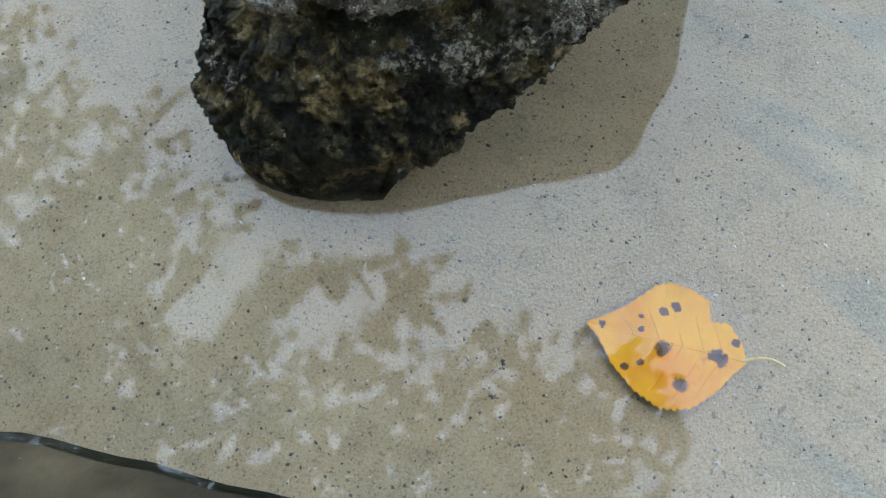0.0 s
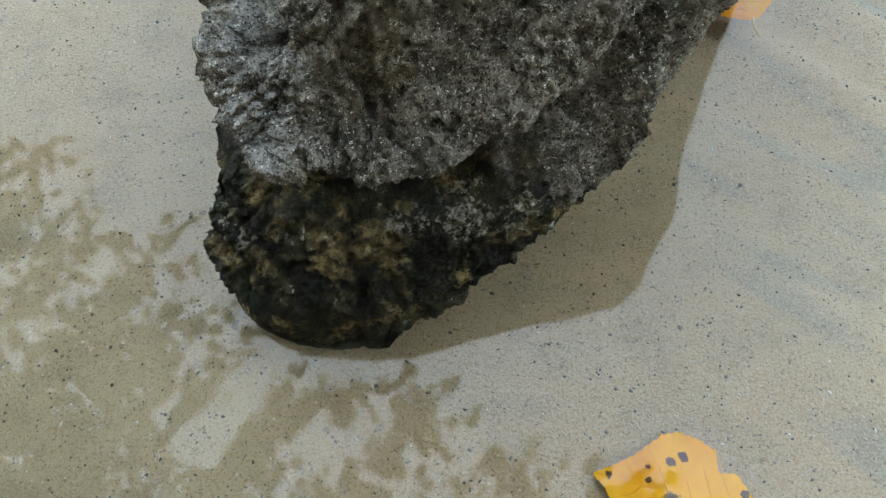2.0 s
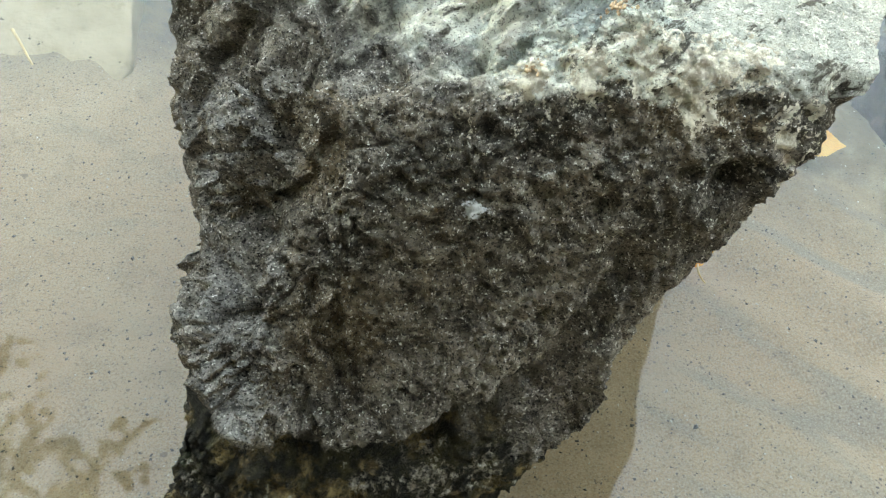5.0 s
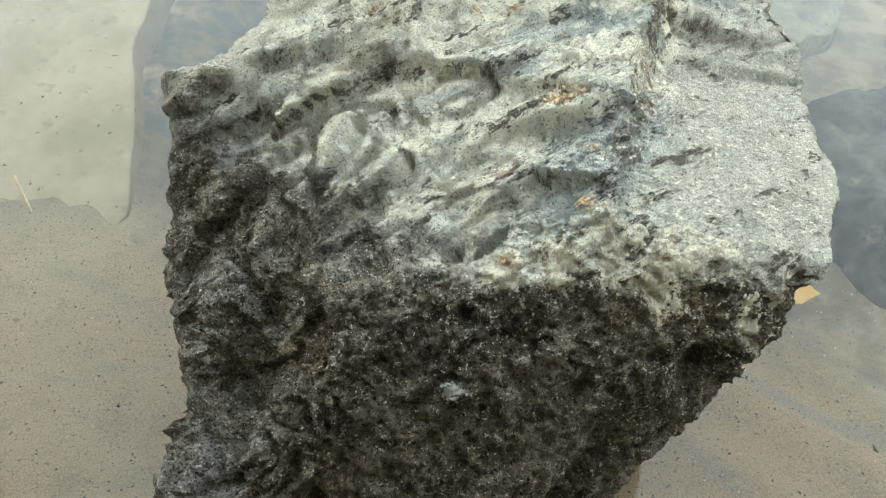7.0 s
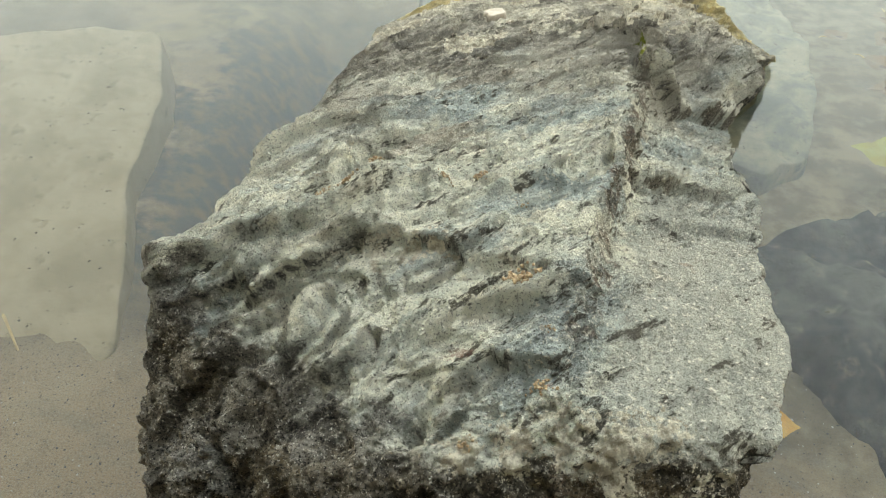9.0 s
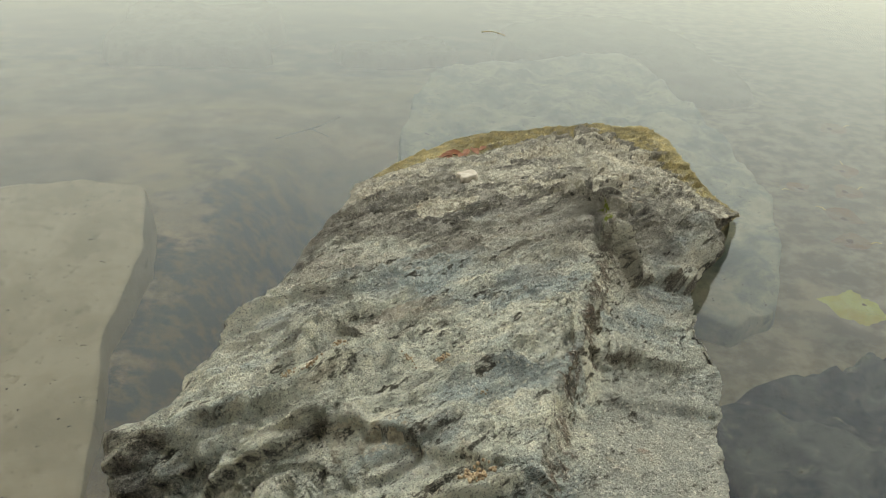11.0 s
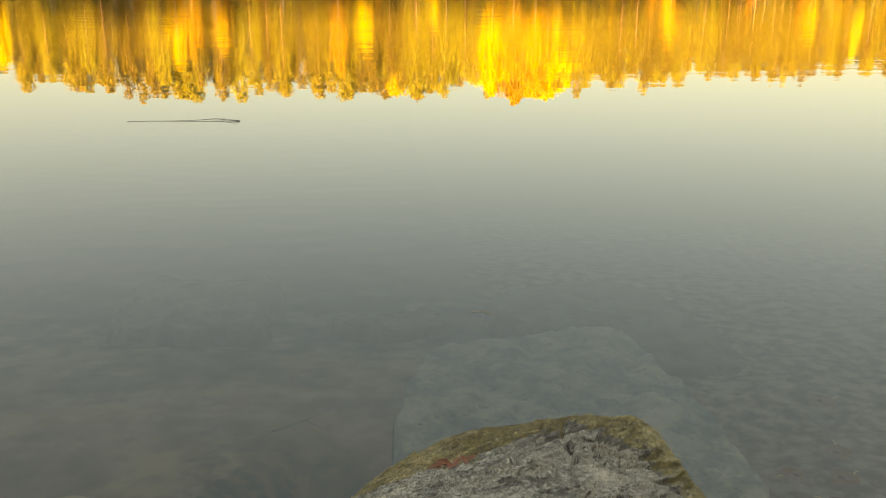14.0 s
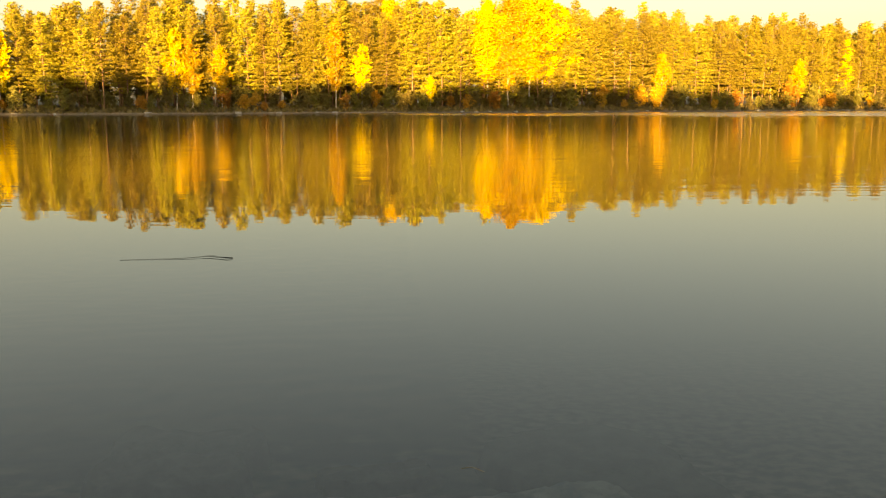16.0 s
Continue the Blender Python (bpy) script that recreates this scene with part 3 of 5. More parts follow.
def bed_height(x, y):
    near = np.interp(y, [-400, -60, -30, -6, -1.2, -0.30, -0.06, 0.05, 0.12, 0.20, 0.35, 0.6, 1.0, 1.5, 2.5, 5, 14, 40, 90],
                     [9, 4, 2.4, 0.8, 0.16, 0.012, -0.006, -0.010, -0.015, -0.027, -0.05, -0.07, -0.085, -0.13, -0.26, -0.7, -2.2, -4, -5])
    off = y - far_shore(x)
    far = np.interp(off, [-60, -25, -6, -0.5, 0.5, 3, 14, 60, 300, 3000], [-5, -3, -0.8, -0.05, 0.25, 0.7, 1.4, 3, 9, 20])
    z = np.where(y > 60, far, near)
    p = np.stack([x, y, 0 * x], 1)
    calm = np.exp(-np.maximum(y - 3, 0))
    z = z + calm * (fbm(p * 9, 3, 5) * 0.006 + fbm(p * np.array((3.0, 7.0, 1)), 2, 8) * 0.006)
    # hollow between the flat slab and the boulder, and shallow ripple troughs in the sand
    z = z - 0.10 * np.exp(-((x + 0.120 - 0.10 * (y - 0.6)) / 0.065) ** 2 - (np.maximum(np.abs(y - 0.82) - 0.12, 0) / 0.22) ** 2)
    ripple = np.sin((y - 0.18 * x) * 82 + 2.2 * value_noise(p * 7, 3))
    slant = np.sin((y + 0.75 * x) * 70 + 3.0 * value_noise(p * 6, 4))
    right = np.clip((x - 0.05) / 0.12, 0, 1) * np.clip((0.75 - y) / 0.2, 0, 1) * np.clip((y - 0.08) / 0.1, 0, 1)
    return z + calm * (0.0010 * ripple * (y < 0.6) + 0.0050 * slant * right)


def build_ground():
    fine = np.concatenate([-np.geomspace(3000, 1.0, 46), np.linspace(-0.96, 0.9, 220), np.geomspace(0.95, 3000, 54)])
    ys = np.concatenate([-np.geomspace(400, 0.5, 26), np.linspace(-0.46, 1.7, 260), np.geomspace(1.75, 100, 40),
                         np.linspace(104, 200, 60), np.geomspace(206, 3500, 24)])
    yy, xx = np.meshgrid(ys, fine, indexing="ij")
    x, y = xx.ravel(), yy.ravel()
    me = mesh_of("ground", np.stack([x, y, bed_height(x, y)], 1), grid_faces(len(ys), len(fine)), True)
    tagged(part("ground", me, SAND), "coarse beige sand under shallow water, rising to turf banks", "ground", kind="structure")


def build_water():
    xs, ys = np.array([-900, -60, -5, 5, 60, 900.0]), np.array([-0.9, 0.0, 3, 40, 260.0])
    yy, xx = np.meshgrid(ys, xs, indexing="ij")
    me = mesh_of("water", np.stack([xx.ravel(), yy.ravel(), 0 * xx.ravel()], 1), grid_faces(len(ys), len(xs)))
    tagged(part("water", me, WATER), "still clear lake water mirroring sky and forest", "water", kind="structure")


build_ground()
build_water()

# ---------------------------------------------------------------- the boulder: edge lines along its length (y, x, z)
FOOT_LEFT = [(0.108, -0.050), (0.116, -0.075), (0.123, -0.087), (0.148, -0.098), (0.17, -0.099), (0.24, -0.085), (0.30, -0.090),
             (0.42, -0.075), (0.50, -0.065), (0.59, -0.045), (0.73, -0.025), (0.878, -0.013), (0.937, 0.03), (0.975, 0.07), (1.016, 0.121), (1.06, 0.30)]
LEDGE = [(0.108, -0.050, 0.020), (0.113, -0.070, 0.030), (0.127, -0.086, 0.050), (0.144, -0.092, 0.053), (0.153, -0.073, 0.100),
         (0.162, -0.071, 0.118), (0.178, -0.075, 0.121), (0.192, -0.072, 0.114), (0.201, -0.068, 0.131), (0.217, -0.074, 0.143), (0.239, -0.080, 0.148),
         (0.27, -0.086, 0.150), (0.295, -0.090, 0.160), (0.33, -0.086, 0.156), (0.42, -0.065, 0.150), (0.499, -0.055, 0.128),
         (0.534, -0.044, 0.115), (0.591, -0.039, 0.105), (0.73, -0.020, 0.062), (0.82, -0.014, 0.030), (0.878, -0.012, 0.004),
         (0.937, 0.030, 0.003), (0.975, 0.070, 0.002), (1.016, 0.121, 0.002), (1.06, 0.300, 0.001)]
SHOULDER = [(0.108, -0.055, 0.028), (0.113, -0.055, 0.042), (0.126, -0.061, 0.066), (0.139, -0.055, 0.098), (0.149, -0.050, 0.119),
            (0.159, -0.038, 0.134), (0.171, -0.024, 0.170), (0.184, -0.016, 0.191), (0.196, -0.010, 0.207), (0.224, -0.043, 0.185),
            (0.246, -0.030, 0.192), (0.285, -0.078, 0.178), (0.302, -0.086, 0.187), (0.326, -0.072, 0.192), (0.376, -0.032, 0.177),
            (0.423, -0.045, 0.162), (0.464, -0.028, 0.156), (0.534, -0.022, 0.130), (0.60, -0.012, 0.115), (0.73, 0.020, 0.085),
            (0.833, 0.050, 0.053), (0.914, 0.090, 0.015), (0.975, 0.110, 0.006), (1.016, 0.150, 0.004), (1.06, 0.305, 0.0012)]
CREST = [(0.108, -0.035, 0.028), (0.113, -0.030, 0.042), (0.122, -0.010, 0.053), (0.137, -0.003, 0.084), (0.143, 0.004, 0.100),
         (0.152, 0.018, 0.133), (0.164, 0.030, 0.161), (0.174, 0.036, 0.187), (0.189, 0.060, 0.217), (0.198, 0.070, 0.225),
         (0.209, 0.062, 0.229), (0.26, 0.072, 0.227), (0.296, 0.090, 0.222), (0.365, 0.114, 0.200), (0.43, 0.131, 0.185),
         (0.519, 0.165, 0.160), (0.613, 0.188, 0.136), (0.699, 0.200, 0.112), (0.783, 0.228, 0.091), (0.86, 0.240, 0.066),
         (0.93, 0.250, 0.042), (1.018, 0.262, 0.013), (1.06, 0.310, 0.0012)]
RIM_RIGHT = [(0.108, -0.030, 0.020), (0.113, -0.018, 0.028), (0.12, 0.002, 0.034), (0.134, 0.031, 0.065), (0.14, 0.052, 0.085),
             (0.149, 0.070, 0.096), (0.163, 0.065, 0.150), (0.171, 0.072, 0.164), (0.18, 0.102, 0.190), (0.192, 0.126, 0.204),
             (0.20, 0.132, 0.213), (0.219, 0.139, 0.210), (0.25, 0.156, 0.200), (0.297, 0.164, 0.187), (0.329, 0.173, 0.177),
             (0.385, 0.201, 0.152), (0.405, 0.205, 0.151), (0.46, 0.212, 0.135), (0.546, 0.241, 0.106), (0.60, 0.268, 0.117),
             (0.66, 0.286, 0.085), (0.70, 0.312, 0.068), (0.786, 0.374, 0.026), (0.818, 0.389, 0.006), (0.859, 0.372, 0.008),
             (0.933, 0.368, 0.004), (1.008, 0.364, 0.003), (1.06, 0.340, 0.001)]
BULGE = [(0.108, -0.030, 0.012), (0.12, 0.000, 0.020), (0.134, 0.026, 0.047), (0.149, 0.058, 0.078), (0.165, 0.070, 0.090),
         (0.175, 0.076, 0.102), (0.19, 0.085, 0.115), (0.22, 0.123, 0.135), (0.30, 0.158, 0.130), (0.40, 0.192, 0.105),
         (0.50, 0.205, 0.065), (0.613, 0.262, 0.055), (0.70, 0.302, 0.033), (0.786, 0.366, 0.014), (0.86, 0.370, 0.004), (1.06, 0.340, 0.0005)]
FOOT_RIGHT = [(0.108, -0.033), (0.116, -0.026), (0.132, -0.012), (0.158, 0.016), (0.18, 0.038), (0.22, 0.062), (0.30, 0.088), (0.40, 0.132),
              (0.50, 0.190), (0.60, 0.255), (0.664, 0.290), (0.70, 0.300), (0.789, 0.352), (0.818, 0.384), (0.859, 0.371), (1.008, 0.363), (1.06, 0.340)]


def facets(p, seed):
    """Flat, randomly tilted faces, one to a cell, broken off against each other."""
    i = np.floor(p).astype(np.int64)
    best, out = np.full(len(p), 9.0), np.zeros(len(p))
    for dx in (-1, 0, 1):
        for dy in (-1, 0, 1):
            for dz in (-1, 0, 1):
                c = i + np.array((dx, dy, dz))
                a = lattice(c[:, 0], c[:, 1], c[:, 2], seed)
                off = np.stack([p[:, k] - c[:, k] - (a * m) % 1.0 for k, m in enumerate((1.0, 37.7, 211.3))], 1)
                d2 = (off ** 2).sum(1)
                near = d2 < best
                tilt = sum(off[:, k] * (((a * m) % 1.0) * 2 - 1) for k, m in enumerate((91.1, 53.9, 17.3))) * 1.3 + ((a * 133.7) % 1.0 - 0.5) * 0.9
                out = np.where(near, tilt, out)
                best = np.where(near, d2, best)
    return out


def beside(u, v, line):
    """Signed distance from a broken line (left of it is positive) and how far a place lies past its ends."""
    best, out, past = np.full(len(u), 1e9), np.zeros(len(u)), np.zeros(len(u))
    last = len(line) - 2
    for k, ((a, b), (c, d)) in enumerate(zip(line, line[1:])):
        ex, ey = c - a, d - b
        long = math.hypot(ex, ey)
        along = ((u - a) * ex + (v - b) * ey) / long
        t = np.clip(along, 0, long) / long
        gap = np.hypot(u - a - t * ex, v - b - t * ey)
        side = np.where(ex * (v - b) - ey * (u - a) > 0, 1.0, -1.0)
        near = gap < best
        best = np.where(near, gap, best)
        out = np.where(near, gap * side, out)
        over = np.maximum((-along if k == 0 else 0 * along), (along - long if k == last else 0 * along))
        past = np.where(near, np.maximum(over, 0), past)
    return out, past


# broken steps across the top: line (x, y), height, how far the raised sheet runs on
RISERS = [([(-0.078, 0.302), (-0.070, 0.306), (-0.051, 0.316), (-0.033, 0.317), (-0.007, 0.329), (0.020, 0.347)], 0.011, 0.05),
          ([(-0.070, 0.279), (-0.040, 0.287), (-0.017, 0.297), (-0.002, 0.303)], 0.007, 0.02),
          ([(-0.008, 0.303), (0.012, 0.300), (0.030, 0.293), (0.046, 0.276), (0.062, 0.268)], 0.0065, 0.03),
          ([(-0.046, 0.258), (-0.026, 0.253), (-0.014, 0.262), (-0.011, 0.276)], 0.008, 0.06),
          ([(-0.038, 0.226), (-0.020, 0.236), (-0.004, 0.240), (0.006, 0.248)], 0.008, 0.02),
          ([(-0.036, 0.346), (-0.019, 0.362), (-0.006, 0.403), (0.023, 0.433), (0.040, 0.455)], 0.011, 0.04),
          ([(-0.052, 0.425), (-0.033, 0.441), (0.001, 0.446), (0.024, 0.475)], 0.008, 0.03),
          ([(0.058, 0.335), (0.070, 0.347), (0.085, 0.346), (0.104, 0.368), (0.128, 0.398)], 0.009, 0.03),
          ([(0.028, 0.245), (0.039, 0.252), (0.052, 0.249), (0.072, 0.257)], 0.008, 0.02),
          ([(0.036, 0.221), (0.047, 0.226), (0.058, 0.222)], 0.006, 0.015),
          ([(0.130, 0.382), (0.157, 0.395), (0.182, 0.398)], 0.008, 0.03),
          ([(0.136, 0.348), (0.156, 0.356), (0.178, 0.351)], 0.004, 0.02),
          ([(0.010, 0.330), (0.032, 0.345), (0.048, 0.372), (0.066, 0.385)], 0.006, 0.02),
          ([(0.030, 0.470), (0.055, 0.476), (0.085, 0.505)], 0.005, 0.03),
          ([(0.168, 0.514), (0.185, 0.506), (0.205, 0.514), (0.224, 0.522), (0.246, 0.546), (0.268, 0.580)], 0.022, 0.10)]
SEAM = [(-0.090, 0.094), (-0.066, 0.100), (-0.042, 0.096), (-0.022, 0.091), (0.000, 0.095), (0.011, 0.101), (0.023, 0.111), (0.033, 0.121),
        (0.047, 0.130), (0.059, 0.152), (0.068, 0.170)]


def boulder_mesh():
    # rows are denser on the steep front
    base = np.linspace(0.113, 1.14, 4000)
    zc = guide(CREST, base)[1]
    run = np.concatenate([[0], np.cumsum(np.hypot(np.diff(base), np.diff(zc)) * (1 + 1.2 * (base[1:] < 0.24)))])
    ys = np.interp(np.linspace(0, run[-1], 1150), run, base)
    (fl,), (xl, zl), (xs, zs), (xc, zc) = guide(FOOT_LEFT, ys), guide(LEDGE, ys), guide(SHOULDER, ys), guide(CREST, ys)
    (xr, zr), (xb, zb), (fr,) = guide(RIM_RIGHT, ys), guide(BULGE, ys), guide(FOOT_RIGHT, ys)
    step = np.interp(ys, [0.19, 0.23, 0.26, 0.33, 0.43, 0.52, 0.7], [0.0, 0.008, 0.014, 0.021, 0.020, 0.015, 0.005])
    half = 0 * ys
    line = np.stack([ys, half, half], 1)
    xc = xc + 0.008 * fbm(line * 19, 2, 401) * np.clip((ys - 0.21) / 0.05, 0, 1)
    sink = np.interp(ys, [1.05, 1.07, 1.14], [0, 0.012, 0.10])
    lines = [(fl - 0.012, half - 0.16), (fl, half), (xl, zl), (xs, zs), (xc, zc), (xc + 0.011, zc - step),
             (xr, zr), (xb, zb), (fr, half), (fr + 0.004, half - 0.16)]
    counts = (12, 90, 84, 190, 22, 124, 80, 80, 12)
    v = []
    for (a, az), (b, bz), n in zip(lines, lines[1:], counts):
        s = np.linspace(0, 1, n, endpoint=False)[None]
        v.append(np.stack([a[:, None] + (b - a)[:, None] * s, np.repeat(ys[:, None], n, 1), az[:, None] + (bz - az)[:, None] * s], -1))
    v = np.concatenate(v + [np.stack([lines[-1][0], ys, lines[-1][1]], -1)[:, None]], 1)
    v[:, :, 2] -= sink[:, None]
    # round the edges a little
    for _ in range(5):
        v[:, 1:-1] = 0.25 * v[:, :-2] + 0.5 * v[:, 1:-1] + 0.25 * v[:, 2:]
        v[1:-1] = 0.25 * v[:-2] + 0.5 * v[1:-1] + 0.25 * v[2:]
    tip = np.array((v[0, :, 0].mean(), v[0, 0, 1] - 0.004, -0.06))
    v = np.concatenate([tip + (v[:1] - tip) * np.array((0.02, 0.3, 0.7))[:, None, None], v], 0)
    ys, xc = v[:, 0, 1], np.concatenate([xc[:1], xc[:1], xc[:1], xc])
    nu, nv = v.shape[:2]

    def normals(g):
        n = np.cross(np.gradient(g, axis=1), np.gradient(g, axis=0))
        n = n / (np.linalg.norm(n, axis=2, keepdims=True) + 1e-12)
        return n.reshape(-1, 3)

    p, n = v.reshape(-1, 3), normals(v)
    if n[(nu // 2) * nv + nv // 2, 2] < 0:
        n = -n
    up = np.clip(n[:, 2], 0, 1)
    front = np.clip((0.235 - p[:, 1]) / 0.05, 0, 1)
    dry = np.clip((p[:, 2] + 0.01) / 0.02, 0.25, 1)
    x, y, z = p.T
    d = 0.0046 * fbm(p * 22, 3, 1) * (1 - 0.6 * up)
    warp = p + 0.006 * np.stack([fbm(p * 40, 2, s) for s in (3, 4, 5)], 1)
    flank = np.clip((0.01 - x) / 0.05, 0, 1) * np.clip((0.30 - y) / 0.04, 0, 1) * np.clip((z - 0.09) / 0.03, 0, 1)
    crest = np.repeat(xc, nv)
    plain = np.clip((x - crest - 0.012) / 0.01, 0, 1) * np.clip((0.36 - y) / 0.03, 0, 1) * up
    calm = 1 - 0.75 * plain
    # cleaved sheets: broken steps across the top at three sizes, long along the grain, their risers towards the front
    ca, sa = math.cos(0.72), math.sin(0.72)
    along, over = x * ca + y * sa, y * ca - x * sa
    for size, height, gap, seed in ((0.034, 0.0040, 0.04, 11), (0.013, 0.0028, 0.06, 31), (0.0056, 0.0014, 0.12, 41)):
        flat = np.stack([along / (size * 3.2), over / size, z / (size * 2.0)], 1)
        lay = -flat[:, 1] - 0.6 * z / size + 1.5 * fbm(flat * 0.9, 3, seed)
        saw = lay - np.floor(lay)
        tooth = np.where(saw < 1 - gap, saw / (1 - gap), (1 - saw) / gap) - 0.5
        patch = np.clip(0.15 + 2.6 * fbm(flat * np.array((0.55, 0.45, 0.5)), 2, seed + 5), 0, 1)
        d += calm * height * (1 + 1.3 * np.clip((y - 0.40) / 0.2, 0, 1)) * tooth * patch * (0.15 + 0.85 * up) * np.clip((y - 0.19) / 0.03, 0.05, 1)
    # angular plates, long along the grain of the rock
    sheet = np.stack([(warp[:, 0] * ca + warp[:, 1] * sa) * 15, (warp[:, 1] * ca - warp[:, 0] * sa) * 36, warp[:, 2] * 20], 1)
    d += 0.0030 * facets(sheet, 17) * up * (1 - 0.8 * plain) * np.clip((y - 0.2) / 0.03, 0, 1)
    for grain, deep, seed in (((34, 80, 55), 0.0015, 18), ((85, 170, 120), 0.0010, 19), ((190, 330, 260), 0.0006, 20)):
        shard = np.stack([along, over, z], 1) + 0.25 * (warp - p)
        d += deep * facets(shard * np.array(grain), seed) * (0.25 + 0.75 * up) * (1 - 0.8 * plain) * np.clip((y - 0.19) / 0.03, 0.15, 1)
    # broken facets, chips, pits and grain
    d += facets(warp * np.array((38, 30, 38)), 15) * (0.0009 + 0.0042 * flank) * calm
    d += facets(warp * np.array((105, 80, 105)), 16) * (0.0007 + 0.0014 * flank) * (1 - 0.6 * plain)
    d += 0.0022 * fbm(p * np.array((80, 55, 100)), 4, 51, 0.62) * calm * (1 - 0.55 * up * (1 - front))
    d -= 0.0032 * np.clip(np.abs(fbm(warp * 46, 3, 61)) * -12 + 1, 0, 1) * (1 - up * 0.6) * (0.35 + flank)
    hole = pits(p * 75, 71)
    d -= 0.0040 * np.clip(0.30 - hole, 0, 1) / 0.30 * (0.15 + 0.85 * front)
    hole = pits(p * 190, 72)
    d -= 0.0022 * np.clip(0.42 - hole, 0, 1) / 0.42 * (0.20 + 0.80 * front) * (1 - 0.7 * plain)
    # coarse grain: rounded lumps a few millimetres across
    d += 0.0026 * (0.45 - pits(p * 300, 73)) * (0.10 + 0.90 * front) * (1 - 0.6 * plain)
    d += 0.0022 * fbm(p * 210, 3, 81, 0.75) * (0.40 + 0.60 * front) * (1 - 0.6 * plain)
    # the damp fissure low on the front, under an overhanging lip
    s, past = beside(x + 0.003 * value_noise(p * 70, 92), z + 0.004 * value_noise(p * 60, 91), SEAM)
    fore = np.clip((0.215 - y) / 0.03, 0, 1) * np.clip(1 - past / 0.015, 0, 1)
    depth = np.interp(x, [-0.09, -0.05, 0.01, 0.035, 0.07], [0.012, 0.034, 0.030, 0.009, 0.003])
    d -= depth * np.exp(-((s + 0.002) / 0.006) ** 2) * fore
    d += 0.15 * depth * np.exp(-((s - 0.012) / 0.010) ** 2) * fore
    # a deep pocket on the left flank, a groove beside the front's left edge, holes high on the front
    d -= 0.024 * np.exp(-(((x + 0.054) / 0.010) ** 2 + ((y - 0.176) / 0.012) ** 2 + ((z - 0.140) / 0.013) ** 2) ** 2)
    s, past = beside(x, z, [(-0.056, 0.150), (-0.047, 0.165), (-0.040, 0.181), (-0.034, 0.194)])
    d -= 0.008 * np.exp(-((s + 0.004) / 0.006) ** 2) * np.clip(1 - past / 0.012, 0, 1) * np.clip((0.24 - y) / 0.02, 0, 1)
    d -= 0.012 * np.exp(-(((x - 0.093) / 0.006) ** 2 + ((y - 0.18) / 0.010) ** 2 + ((z - 0.190) / 0.006) ** 2))
    d -= 0.006 * np.exp(-(((x - 0.056) / 0.004) ** 2 + ((y - 0.174) / 0.006) ** 2 + ((z - 0.187) / 0.004) ** 2))
    d -= 0.009 * np.exp(-(((x - 0.020) / 0.005) ** 2 + ((y - 0.208) / 0.005) ** 2 + ((z - 0.214) / 0.010) ** 2))
    d -= 0.012 * np.exp(-(((x - 0.124) / 0.005) ** 2 + ((y - 0.195) / 0.010) ** 2 + ((z - 0.205) / 0.008) ** 2))
    # the scoop below the first ledge and a clean crack down the flank
    d -= 0.011 * np.exp(-(((x + 0.050 - 0.3 * (y - 0.285)) / 0.022) ** 2 + ((y - 0.287) / 0.012) ** 2) ** 1.5)
    s, past = beside(x, z, [(-0.085, 0.150), (-0.077, 0.146), (-0.072, 0.147), (-0.062, 0.156)])
    d -= 0.006 * np.exp(-(s / 0.002) ** 2) * np.clip(1 - past / 0.008, 0, 1) * np.clip((0.27 - y) / 0.02, 0, 1)
    # the crack that splits off the far right block, and its branch
    line = 0.175 + 0.16 * (y - 0.575) + 0.008 * value_noise(p * 24, 95)
    crack = np.exp(-((x - line) / 0.0034) ** 2) * np.clip((y - 0.50) / 0.04, 0, 1)
    d -= 0.016 * crack * np.clip(0.6 + 1.5 * value_noise(p * 30, 96), 0.2, 1) * np.clip(z / 0.02, 0, 1)
    # hollow between crest and right rim, and the long groove behind the front hump
    d -= 0.006 * np.exp(-(((x - 0.15 - 0.35 * (y - 0.35)) / 0.03) ** 2)) * np.clip((y - 0.3) / 0.06, 0, 1) * np.clip((0.58 - y) / 0.05, 0, 1)
    wobble, ragged = 0.0045 * fbm(p * 60, 3, 210, 0.6), np.clip(0.9 + 1.3 * fbm(p * 30, 2, 300), 0.3, 1.3) * np.clip(up * 1.6 - 0.1, 0, 1)
    for line, height, run in RISERS:
        xs_, ys_ = zip(*line)
        near = (x > min(xs_) - 0.1) & (x < max(xs_) + 0.1) & (y > min(ys_) - 0.1) & (y < max(ys_) + 0.16) & (up > 0.05)
        s, past = beside(x[near], y[near], line)
        s = s + wobble[near]
        edge = 0.5 + 0.5 * np.tanh(s / 0.0011)
        shape = edge * np.exp(-np.maximum(s, 0) / run) - 0.35 * (1 - edge) * np.exp(np.minimum(s, 0) / 0.008)
        d[near] += 0.9 * height * shape * np.clip(1 - past / 0.016, 0, 1) * ragged[near]
    cliff = np.exp(-((x - crest - 0.006) / 0.006) ** 2) * np.clip((y - 0.24) / 0.03, 0, 1)
    d *= 1 - 0.35 * cliff
    p = p + n * (d * dry)[:, None]
    return mesh_of("boulder", p, grid_faces(nu, nv), True)


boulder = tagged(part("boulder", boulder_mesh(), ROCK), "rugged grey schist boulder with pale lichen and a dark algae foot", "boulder")


